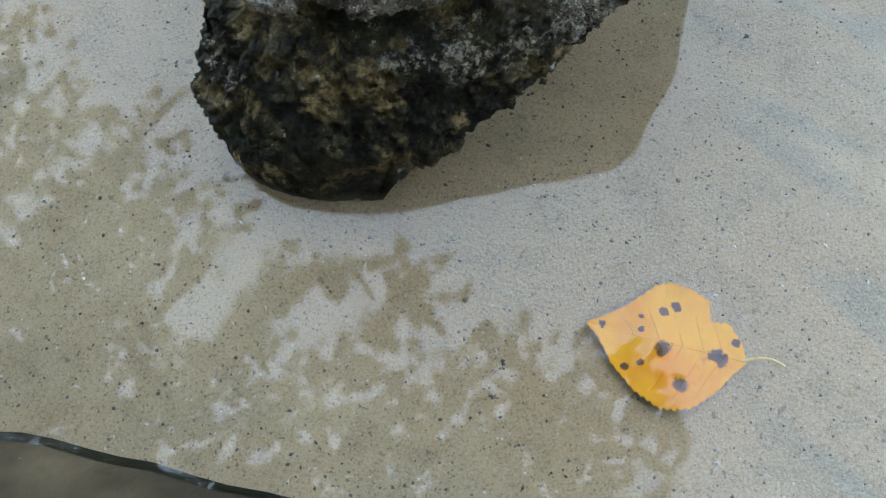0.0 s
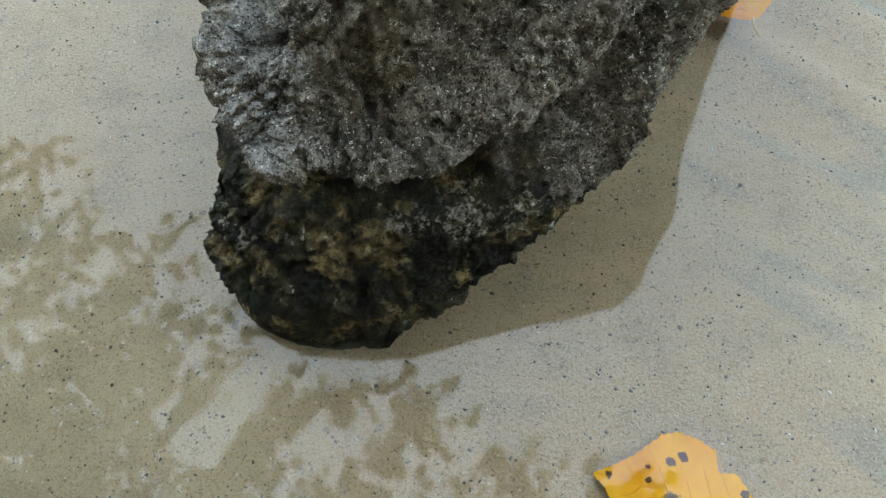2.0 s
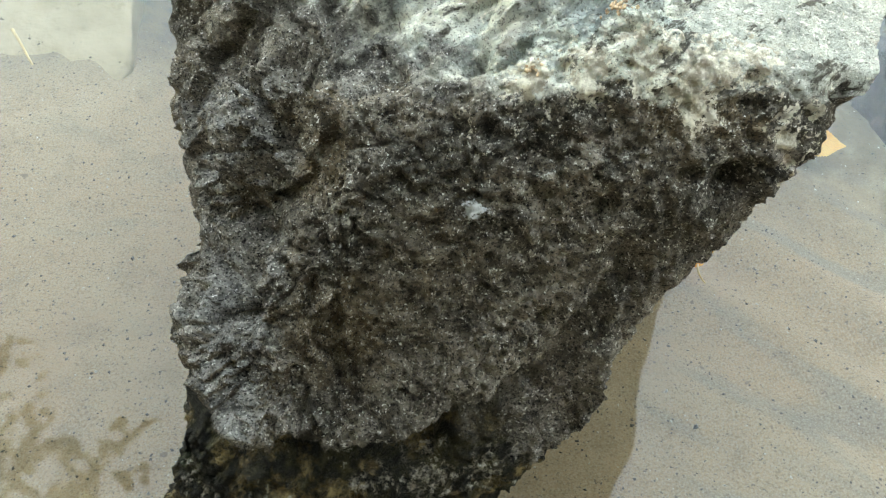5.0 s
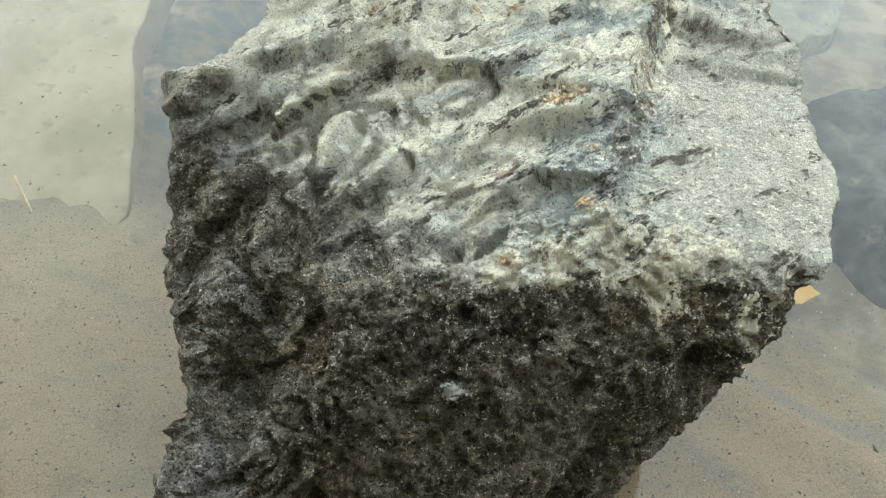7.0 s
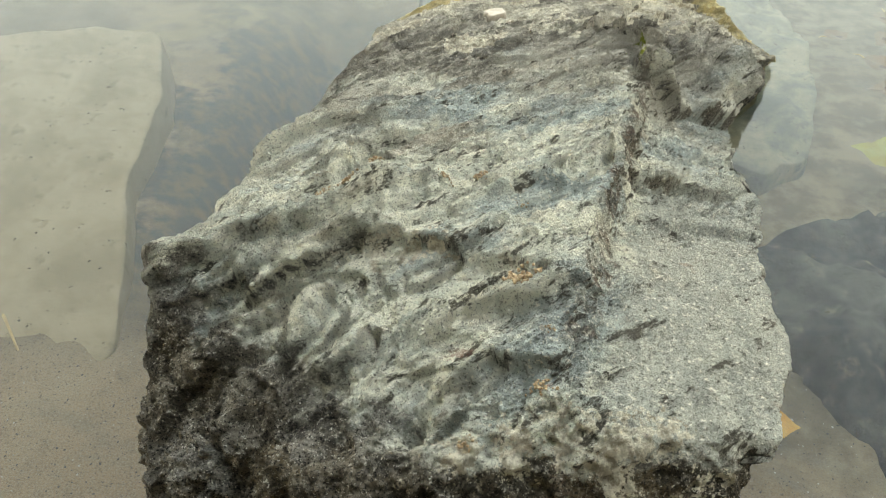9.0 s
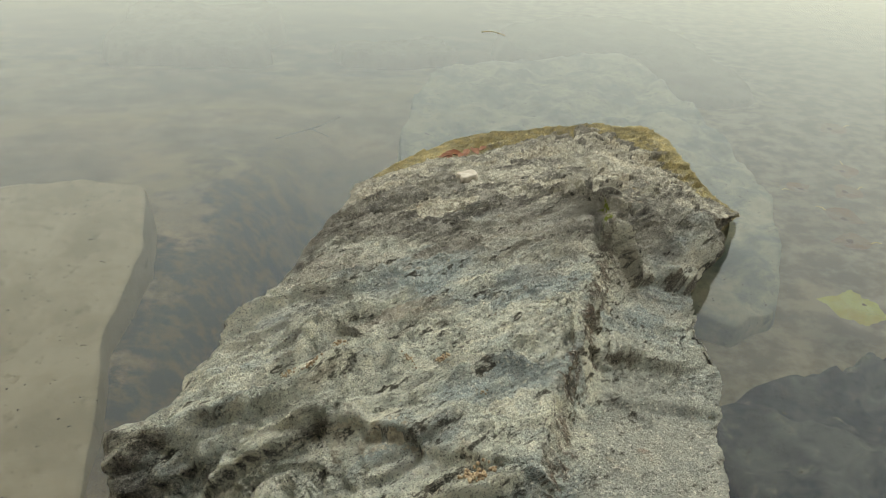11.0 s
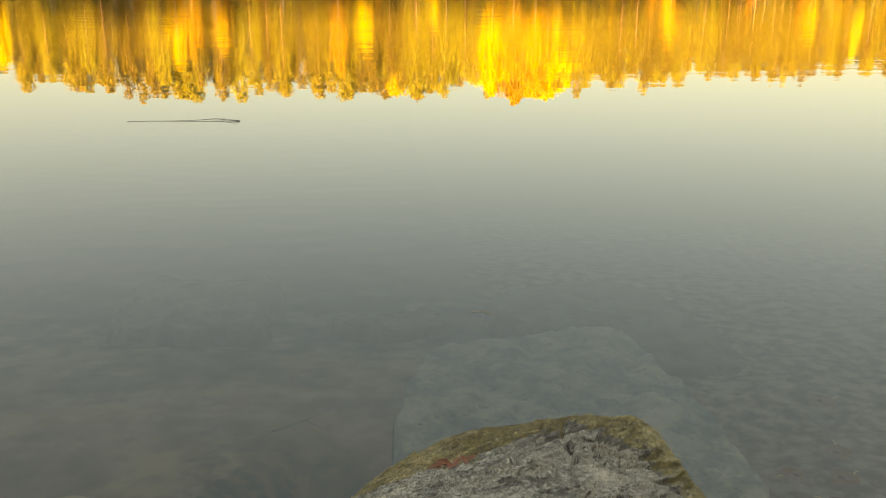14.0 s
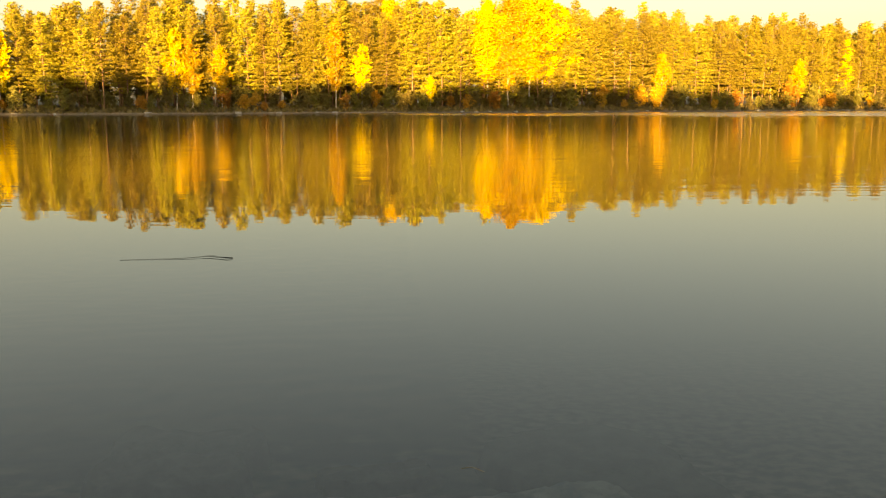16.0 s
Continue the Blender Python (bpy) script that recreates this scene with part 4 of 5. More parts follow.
def stone_mesh(name, half, height, seed, square=2.6, lumps=0.12, n=90, m=40, rough=0.010, outline=None):
    """A flat-topped stone with rounded shoulders; its top is at z = 0. An outline (x, y) replaces the oval."""
    ang = np.linspace(0, 2 * np.pi, n, endpoint=False)
    s = np.linspace(0, 1, m)
    flat = 0.985 if outline else 0.86
    prof_r = np.where(s < 0.6, s / 0.6 * flat, flat + (1 - flat) * np.sin((s - 0.6) / 0.4 * np.pi / 2))
    prof_z = np.where(s < 0.6, 0, -(1 - np.cos((s - 0.6) / 0.4 * np.pi / 2)))
    ring = (np.abs(np.cos(ang)) ** square + np.abs(np.sin(ang)) ** square) ** (-1 / square)
    if outline:
        half = (1, 1)
        q = np.asarray(outline, float)
        q = np.concatenate([q, q[:1]])
        q = np.stack([np.interp(np.linspace(0, len(q) - 1, 600), np.arange(len(q)), q[:, c]) for c in (0, 1)], 1)
        a, r = np.arctan2(q[:, 1], q[:, 0]) % (2 * np.pi), np.hypot(q[:, 0], q[:, 1])
        order = np.argsort(a)
        ring = np.interp(ang, a[order], r[order], period=2 * np.pi)
    ring = ring * (1 + lumps * 2.2 * value_noise(np.stack([np.cos(ang) * 1.4, np.sin(ang) * 1.4, 0 * ang], 1), seed)
                   + lumps * 0.6 * value_noise(np.stack([np.cos(ang) * 5, np.sin(ang) * 5, 0 * ang], 1), seed + 1)
                   + lumps * 0.3 * value_noise(np.stack([np.cos(ang) * 16, np.sin(ang) * 16, 0 * ang], 1), seed + 2))
    r = prof_r[:, None] * ring[None]
    v = np.stack([r * np.cos(ang) * half[0], r * np.sin(ang) * half[1], np.repeat((prof_z * height)[:, None], n, 1)], -1).reshape(-1, 3)
    v[:, 2] += rough * fbm(v * 14 + seed, 4, seed) + rough * 0.4 * fbm(v * 50, 2, seed + 3)
    v[:n] = v[:n].mean(0)
    return mesh_of(name, v, grid_faces(m, n, True), True)


def stone(name, centre, half, top, height, seed, material, label, turn=0, group="", tilt=0, **more):
    if "outline" in more:
        more["outline"] = [(x - centre[0], y - centre[1]) for x, y in more["outline"]]
    ob = part(name, stone_mesh(name, half, height, seed, **more), material)
    ob.matrix_basis = pose(centre[0], centre[1], top, tilt, 0, turn)
    return tagged(ob, label, "stone", group)


stone("sunken_slab", (-0.55, 0.68), None, -0.050, 0.12, 3, PALE_STONE, "flat pale stone slab lying under shallow water", tilt=5.5, lumps=0.012, rough=0.006, n=260,
      outline=[(-1.0, 0.88), (-0.42, 0.915), (-0.33, 0.935), (-0.262, 0.915), (-0.236, 0.815), (-0.239, 0.681), (-0.215, 0.566), (-0.204, 0.488),
               (-0.213, 0.462), (-0.25, 0.445), (-0.37, 0.43), (-0.60, 0.42), (-1.0, 0.42)])
stone("sunken_stone", (0.46, 0.50), (0.175, 0.145), -0.028, 0.10, 12, DARK_STONE, "dark rounded stone under water beside the boulder", 20, rough=0.03, lumps=0.10, square=2.8, n=160)
stone("sunken_ledge", (0.27, 1.15), None, -0.050, 0.12, 21, SILT_STONE, "pale silted ledge under water round the boulder's end", lumps=0.02, rough=0.016, n=260,
      outline=[(0.02, 0.95), (0.033, 1.125), (0.054, 1.26), (0.079, 1.355), (0.10, 1.385), (0.231, 1.448), (0.345, 1.469), (0.43, 1.455), (0.472, 1.272),
               (0.503, 1.09), (0.492, 0.967), (0.458, 0.844), (0.411, 0.736), (0.36, 0.70), (0.20, 0.80)])
stone("sunken_stone", (0.45, 1.62), (0.20, 0.26), -0.11, 0.12, 33, DEEP_STONE, "silted stone in deeper water", 15, lumps=0.08)
stone("sunken_stone", (-0.38, 1.75), (0.16, 0.15), -0.10, 0.14, 41, DEEP_STONE, "pale silted stone in deeper water", 0)
stone("sunken_stone", (0.02, 1.68), (0.12, 0.045), -0.12, 0.10, 44, DEEP_STONE, "dark silted stone in deeper water", 10)
stone("shore_stone", (-0.19, -0.125), (0.21, 0.135), 0.016, 0.06, 51, WET_STONE, "wet dark stone at the water's edge", -10, square=3, lumps=0.03)


# ---------------------------------------------------------------- fallen leaves and small litter
def leaf_meshes(length, width, seed, teeth=9, curl=0.10, lobes=0.0, sides=None):
    """Blade (with thickness) and stalk of a fallen birch-like leaf, tip at -x, stalk towards +x, centred."""
    rnd = np.random.RandomState(seed)
    n, m = 72, 9
    s = np.linspace(0, 1, n)
    shape = np.interp(s, [0, 0.08, 0.22, 0.42, 0.60, 0.70, 0.86, 1.0], [0.02, 0.13, 0.42, 0.90, 1.0, 0.92, 0.60, 0.10])
    saw = (s * teeth * 2) % 1.0
    top, bottom = ((shape * (1 + 0.13 * (saw - 0.5) * (s > 0.08) + lobes * np.sin(s * 17 + k) * 0.2) * (1 + 0.06 * rnd.randn())) for k in (0, 2))
    if sides:
        top, bottom = (np.interp(s, *zip(*q)) * length / (width / 2) * (1 + 0.05 * (saw - 0.5)) + 0.02 * (saw - 0.5) for q in sides)
    w = np.linspace(-1, 1, m)
    x = (s[:, None] - 0.5) * length + 0 * w[None]
    y = np.where(w[None] > 0, top[:, None], bottom[:, None]) * w[None] * width / 2
    flat = np.stack([x.ravel(), y.ravel(), 0 * x.ravel()], 1)
    z = curl * length * ((y / (width / 2)) ** 2 * 0.28 + 0.5 * (s[:, None] - 0.45) ** 2) - curl * length * 0.05 * np.exp(-(w[None] / 0.12) ** 2)
    z = z.ravel() + 0.03 * length * fbm(flat / length * 4, 2, seed)
    face = grid_faces(n, m)
    up = np.stack([flat[:, 0], flat[:, 1], z + 0.0002], 1)
    low = np.stack([flat[:, 0], flat[:, 1], z - 0.0002], 1)
    blade = joined([(up, face[:, ::-1]), (low, face)])
    t = np.linspace(0, 1, 12)
    end = float(z.reshape(n, m)[-1, m // 2])
    stalk = tube(np.stack([length * (0.47 + 0.26 * t), length * 0.05 * np.sin(t * 2.4) * (1 if seed % 2 else -1), end + 0 * t + 0.001 * np.sin(t * 3)], 1),
                 np.linspace(0.0008, 0.0005, 12) * length / 0.06, 6)
    veins = [tube(np.stack([np.linspace(-0.46, 0.48, 10) * length, np.zeros(10), np.interp(np.linspace(0.04, 0.98, 10), s, z.reshape(n, m)[:, m // 2]) + 0.0002], 1),
                  np.linspace(0.0001, 0.0003, 10) * length / 0.06, 5)]
    for a in (0.3, 0.45, 0.6, 0.74, 0.87):
        for side in (-1, 1):
            q = np.linspace(0, 1, 6)
            sx = a - 0.15 * q
            sy = side * q * 0.85 * np.interp(sx, s, shape) * width / 2
            zz = curl * length * ((sy / (width / 2)) ** 2 * 0.28 + 0.5 * (sx - 0.45) ** 2) + 0.03 * length * fbm(np.stack([(sx - 0.5), sy / length, 0 * sx], 1) * 4, 2, seed)
            veins.append(tube(np.stack([(sx - 0.5) * length, sy, zz + 0.0002], 1), np.linspace(0.0002, 0.0001, 6) * length / 0.06, 4))
    return mesh_of("blade", *blade, smooth=True), mesh_of("stalk", *stalk, smooth=True), mesh_of("vein", *joined(veins), smooth=True)


def fallen_leaf(label, place, length, width, turn, seed, blade_mat, stalk_mat, tilt=(0, 0), vein_mat=None, **more):
    thing = tagged(new("fallen_leaf"), label, "leaf", "fallen leaves")
    thing.matrix_basis = pose(*place, tilt[0], tilt[1], turn)
    b, s, v = leaf_meshes(length, width, seed, **more)
    blade = part("blade", b, blade_mat, thing)
    part("vein", v, vein_mat or blade_mat, blade)
    part("stalk", s, stalk_mat, thing)
    return thing


STALK = plain_material("leaf_stalk", (0.55, 0.40, 0.16), (0.42, 0.26, 0.09), 200)
SPOTTED = dead_leaf_material("spotted_yellow_leaf", (0.66, 0.325, 0.004), (0.42, 0.13, 0.004),
                             [(0.001, 0.0157, 0.0022), (-0.0036, 0.0125, 0.0023), (-0.0009, -0.0032, 0.0034), (0.0015, -0.0022, 0.0022), (-0.0093, -0.011, 0.0019),
                              (-0.015, -0.0139, 0.0017), (0.0085, -0.016, 0.0034), (0.0208, -0.0002, 0.0030), (0.0236, -0.0018, 0.0030), (0.0277, 0.0069, 0.0016),
                              (-0.0115, 0.0029, 0.0012), (-0.0119, 0.0082, 0.0012), (-0.0278, 0.001, 0.0015), (0.013, 0.009, 0.0007)], (0.03, 0.012, 0.008))
ORANGE = dead_leaf_material("orange_leaf", (0.68, 0.30, 0.025), (0.40, 0.16, 0.02), [(0.006, 0.004, 0.003), (-0.01, -0.006, 0.002)])
STRAW_LEAF = dead_leaf_material("straw_leaf", (0.62, 0.40, 0.13), (0.42, 0.22, 0.07), [(0.01, 0.002, 0.002)])
OLIVE_LEAF = dead_leaf_material("olive_leaf", (0.30, 0.32, 0.11), (0.18, 0.20, 0.06), [(0.012, 0.01, 0.002)])
BROWN_LEAF = dead_leaf_material("brown_leaf", (0.17, 0.125, 0.078), (0.13, 0.075, 0.04), [(0.0, 0.004, 0.004)])

fallen_leaf("yellow birch leaf with dark spots in shallow water", (0.094, 0.048, -0.0062), 0.067, 0.056, -14, 1, SPOTTED, STALK, teeth=12,
            sides=([(0, 0.01), (0.08, 0.06), (0.22, 0.17), (0.37, 0.335), (0.46, 0.375), (0.60, 0.355), (0.71, 0.315), (0.745, 0.19), (0.85, 0.206), (0.95, 0.098), (1, 0.012)],
                   [(0, 0.01), (0.075, 0.061), (0.20, 0.214), (0.36, 0.341), (0.52, 0.408), (0.62, 0.396), (0.72, 0.356), (0.835, 0.243), (0.94, 0.082), (1, 0.012)]))
fallen_leaf("orange leaf tucked beneath the boulder's overhang", (0.154, 0.312, -0.022), 0.052, 0.042, -76, 2, ORANGE, STALK, (6, -8))
fallen_leaf("straw-coloured leaf on the sand under water", (0.268, 0.398, -0.040), 0.030, 0.026, 165, 3, STRAW_LEAF, STALK)
fallen_leaf("olive green leaf under water near the boulder", (0.474, 0.708, -0.034), 0.066, 0.044, -22, 4, OLIVE_LEAF, STALK, (8, 4), teeth=4, lobes=0.6)
fallen_leaf("brown leaf lying on the lake bed", (0.535, 0.838, -0.040), 0.046, 0.036, -8, 5, BROWN_LEAF, STALK, curl=0.2)
for k, (lx, ly, lz, size, turn) in enumerate([(0.60, 0.98, -0.055, 0.045, 30), (0.57, 0.92, -0.055, 0.05, 140), (0.63, 1.05, -0.06, 0.042, 75),
                                               (0.545, 1.00, -0.058, 0.036, 200), (0.69, 1.22, -0.075, 0.05, 20)]):
    fallen_leaf("brown waterlogged leaf on the lake bed", (lx, ly, lz), size, size * 0.8, turn, 11 + k, BROWN_LEAF, STALK, curl=0.15)


def twig(name, label, points, r0, r1, material, category="twig", sides=6):
    pts = np.asarray(points, float)
    t = np.linspace(0, 1, 14)
    k = np.linspace(0, 1, len(pts))
    line = np.stack([np.interp(t, k, pts[:, c]) for c in range(3)], 1)
    for _ in range(2):
        line[1:-1] = 0.25 * line[:-2] + 0.5 * line[1:-1] + 0.25 * line[2:]
    return tagged(part(name, mesh_of(name, *tube(line, np.linspace(r0, r1, 14), sides), smooth=True), material), label, category)


DRY_STRAW = plain_material("dry_straw", (0.62, 0.46, 0.24), (0.48, 0.34, 0.18), 150)
SILTED_WOOD = plain_material("silted_wood", (0.10, 0.09, 0.06), (0.14, 0.125, 0.09), 60)
DARK_WOOD = plain_material("soaked_wood", (0.035, 0.028, 0.02), (0.075, 0.06, 0.04), 60)
# the half-sunk stick far out on the water: a stem and its side shoots
stick = tagged(new("floating_branch"), "thin dark branch floating on the still lake", "branch")
stick.matrix_basis = pose(-0.80, 3.445, 0.001)
for name, pts, r0, r1 in (("stem", [(-0.235, -0.014, 0), (0.0, 0.0, 0.001), (0.10, 0.03, 0.004), (0.15, 0.005, 0.003), (0.20, 0.0, 0.001)], 0.0006, 0.0018),
                          ("shoot", [(0.06, 0.012, 0.002), (0.11, 0.045, 0.005), (0.135, 0.04, 0.002)], 0.0008, 0.0005),
                          ("shoot", [(0.13, 0.015, 0.003), (0.18, -0.01, 0.006), (0.20, -0.008, 0.002)], 0.0008, 0.0005)):
    pts = np.asarray(pts)
    t = np.linspace(0, 1, 12)
    line = np.stack([np.interp(t, np.linspace(0, 1, len(pts)), pts[:, c]) for c in range(3)], 1)
    part(name, mesh_of(name, *tube(line, np.linspace(r0, r1, 12), 6), smooth=True), DARK_WOOD, stick)
twig("sunken_twig", "grey forked twig on the silty lake bed", [(-0.146, 1.155, -0.075), (-0.086, 1.188, -0.07), (-0.058, 1.20, -0.06)], 0.0012, 0.0007, SILTED_WOOD)
twig("sunken_twig", "grey forked twig on the silty lake bed", [(-0.10, 1.18, -0.07), (-0.07, 1.145, -0.066)], 0.0009, 0.0006, SILTED_WOOD)
twig("floating_straw", "pale straw floating on the water", [(0.162, 1.415, 0.0003), (0.18, 1.42, 0.0006), (0.199, 1.40, 0.0003)], 0.0004, 0.0003, DRY_STRAW, "straw")
twig("sunken_straw", "pale straw lying on the sand", [(-0.285, 0.50, -0.040), (-0.275, 0.485, -0.036), (-0.262, 0.465, -0.040)], 0.0012, 0.0008, DRY_STRAW, "straw")
twig("sunken_straw", "pale straw on the sand by the boulder", [(0.335, 0.59, -0.05), (0.345, 0.57, -0.046), (0.352, 0.555, -0.05)], 0.0011, 0.0007, DRY_STRAW, "straw")

# dry scraps of leaf and a pebble caught on the far end of the boulder
SCRAP = dead_leaf_material("russet_scrap", (0.23, 0.105, 0.065), (0.12, 0.05, 0.03), [])
down = boulder.data.vertices
tops = np.empty(len(down) * 3, np.float32)
down.foreach_get("co", tops)
tops = tops.reshape(-1, 3)


def boulder_top(x, y):
    near = ((tops[:, :2] - (x, y)) ** 2).sum(1) < 0.004 ** 2
    return float(tops[near, 2].max())


for k, (lx, ly, size, turn) in enumerate([(0.078, 0.870, 0.018, 20), (0.090, 0.878, 0.022, 160), (0.101, 0.874, 0.017, 70), (0.110, 0.882, 0.020, 290), (0.096, 0.864, 0.015, 230), (0.084, 0.882, 0.014, 110), (0.118, 0.874, 0.013, 45)]):
    fallen_leaf("dry russet leaf scrap on top of the boulder", (lx, ly, boulder_top(lx, ly) + 0.002), size, size * 0.45, turn, 31 + k, SCRAP, STALK, curl=0.5)
pebble = part("pebble", stone_mesh("pebble", (0.009, 0.006), 0.007, 77, n=24, m=12, rough=0.002), plain_material("pale_pebble", (0.30, 0.26, 0.21), (0.42, 0.37, 0.31), 90))
pebble.matrix_basis = pose(0.090, 0.728, boulder_top(0.090, 0.728) + 0.005, 0, 0, 25)
tagged(pebble, "small pale pebble lying on the boulder", "pebble")

# small tan tufts of lichen growing on the boulder's top
LICHEN = plain_material("tan_lichen", (0.26, 0.17, 0.10), (0.56, 0.43, 0.28), 700, 0.95)


def lichen_tuft(x, y, size, count, seed):
    rnd = np.random.RandomState(seed)
    knobs = []
    ball = tube(np.array([(0, 0, -1.0), (0, 0, -0.6), (0, 0, 0.2), (0, 0, 0.75), (0, 0, 1.0)]), (0.2, 0.85, 1.0, 0.65, 0.1), 6)
    for _ in range(count * 3):
        px, py = x + rnd.randn() * size * 0.42, y + rnd.randn() * size * 0.34
        r = size * rnd.uniform(0.06, 0.13)
        knobs.append((ball[0] * r * rnd.uniform(0.8, 1.3, 3) + (px, py, boulder_top(px, py) - 0.0022 + r * 0.5 + rnd.rand() * 0.0012), ball[1]))
    part("lichen", mesh_of("lichen", *joined(knobs), smooth=True), LICHEN, boulder, "tan crusty lichen tuft")


for k, (lx, ly, size, count) in enumerate([(0.058, 0.213, 0.0042, 16), (0.049, 0.347, 0.0045, 14), (0.034, 0.352, 0.0034, 10), (0.057, 0.260, 0.0060, 24), (0.064, 0.235, 0.0030, 8),
                                           (0.036, 0.199, 0.0036, 12), (-0.008, 0.342, 0.0042, 14), (0.064, 0.318, 0.0034, 10), (0.004, 0.350, 0.0040, 12), (-0.020, 0.352, 0.0036, 10)]):
    lichen_tuft(lx, ly, size, count, 50 + k)

# grit: the larger dark and pale grains on the sand, one sheet of stuff
GRIT = Nodes("grit", 0.7)
GRIT.colour(GRIT.mix(GRIT.ramp(GRIT.island(), 0.86, 0.88), GRIT.mix(GRIT.island(), (0.03, 0.028, 0.025), (0.10, 0.085, 0.07)), (0.40, 0.37, 0.31)))


def scatter_grit(count, box, lo, hi, seed):
    rnd = np.random.RandomState(seed)
    x, y = rnd.uniform(box[0], box[1], count), rnd.uniform(box[2], box[3], count)
    r = lo * (hi / lo) ** (rnd.rand(count) ** 2.6)
    oct_v = np.array([(1, 0, 0), (0, 1, 0), (-1, 0, 0), (0, -1, 0), (0, 0, 0.7), (0, 0, -0.7)])
    oct_f = np.array([(0, 1, 4), (1, 2, 4), (2, 3, 4), (3, 0, 4), (1, 0, 5), (2, 1, 5), (3, 2, 5), (0, 3, 5)])
    spin = rnd.uniform(0, 6.28, count)
    c, s = np.cos(spin), np.sin(spin)
    shape = oct_v[None] * (1 + 0.35 * rnd.randn(count, 6, 1)).clip(0.5, 1.6)
    vx = (shape[:, :, 0] * c[:, None] * 1.3 - shape[:, :, 1] * s[:, None]) * r[:, None] + x[:, None]
    vy = (shape[:, :, 0] * s[:, None] * 1.3 + shape[:, :, 1] * c[:, None]) * r[:, None] + y[:, None]
    vz = shape[:, :, 2] * r[:, None] + (bed_height(x, y) + 0.0002)[:, None]
    return np.stack([vx, vy, vz], -1).reshape(-1, 3), (oct_f[None] + 6 * np.arange(count)[:, None, None]).reshape(-1, 3)


tagged(part("grit", mesh_of("grit", *joined([scatter_grit(26000, (-0.35, 0.45, -0.05, 0.60), 0.00018, 0.00085, 1),
                                              scatter_grit(70, (-0.35, 0.55, -0.05, 0.9), 0.0008, 0.0030, 2)])), GRIT.mat),
       "scattered dark and pale grains on the sand", "grit", kind="stuff")


# ---------------------------------------------------------------- the shrub that hangs over the water behind and to the left
def blades(centres, along, size, wide, rnd, fold=0.15):
    """Oval leaf blades of six triangles each, at centres, pointing along."""
    n = len(centres)
    a = along / (np.linalg.norm(along, axis=1, keepdims=True) + 1e-9)
    side = np.cross(a, rnd.randn(n, 3) * np.array((0.45, 0.45, 0.2)) + (0, 0, 1))
    side /= np.linalg.norm(side, axis=1, keepdims=True) + 1e-9
    nor = np.cross(a, side)
    prof = [(0, 0, 0), (0.28, 0.42, fold), (0.62, 0.45, fold), (1, 0, 0), (0.62, -0.45, fold), (0.28, -0.42, fold), (0.45, 0, 0)]
    v = np.stack([centres + (l - 0.0) * size[:, None] * a + w * (size * wide)[:, None] * side + h * (size * wide)[:, None] * nor for l, w, h in prof], 1)
    f = np.array([(6, 0, 1), (6, 1, 2), (6, 2, 3), (6, 3, 4), (6, 4, 5), (6, 5, 0)])
    return v.reshape(-1, 3), (f[None] + 7 * np.arange(n)[:, None, None]).reshape(-1, 3)


def shrub(label, root, tips, shoots, seed, leaf=(0.015, 0.031), inner=0.36, reach=(0.07, 0.20)):
    """Stems that arch from the root to the tips, with side shoots full of small leaves."""
    rnd = np.random.RandomState(seed)
    thing = tagged(new("shrub"), label, "shrub", "bank shrubs")
    root = np.array(root)
    thing.location = root
    wood, spots, ways = [], [], []
    for tip in tips:
        tip = np.array(tip)
        mid = root + (tip - root) * 0.55 + (0, 0, 0.35)
        t = np.linspace(0, 1, 16)[:, None]
        stem = (1 - t) ** 2 * root + 2 * t * (1 - t) * mid + t ** 2 * tip
        stem += 0.012 * rnd.randn(16, 3) * np.sin(t * 3.1)
        wood.append(tube(stem - root, np.linspace(0.011, 0.0016, 16), 6))
        for k in range(shoots):
            base = stem[int(rnd.uniform(inner, 1.0) * 15)]
            out = (tip - root) * (1, 1, 0.2)
            out = out / np.linalg.norm(out) + rnd.randn(3) * (0.75, 0.75, 0.35)
            out /= np.linalg.norm(out)
            s = np.linspace(0, 1, 7)[:, None]
            shoot = base + out * rnd.uniform(*reach) * s + np.array((0, 0, 0.03)) * s * s
            wood.append(tube(shoot - root, np.linspace(0.0016, 0.0006, 7), 4))
            for q in range(rnd.randint(6, 11)):
                spots.append(shoot[rnd.randint(1, 7)] + rnd.randn(3) * 0.006)
                ways.append(out * 0.7 + rnd.randn(3) * (0.8, 0.8, 0.25))
    spots, ways = np.array(spots) - root, np.array(ways)
    part("stem", mesh_of("stem", *joined(wood), smooth=True), TWIG_BARK, thing)
    part("foliage", mesh_of("foliage", *blades(spots, ways, rnd.uniform(*leaf, len(spots)), 0.78, rnd)), SHRUB_GREEN, thing, "small oval dull green leaves")


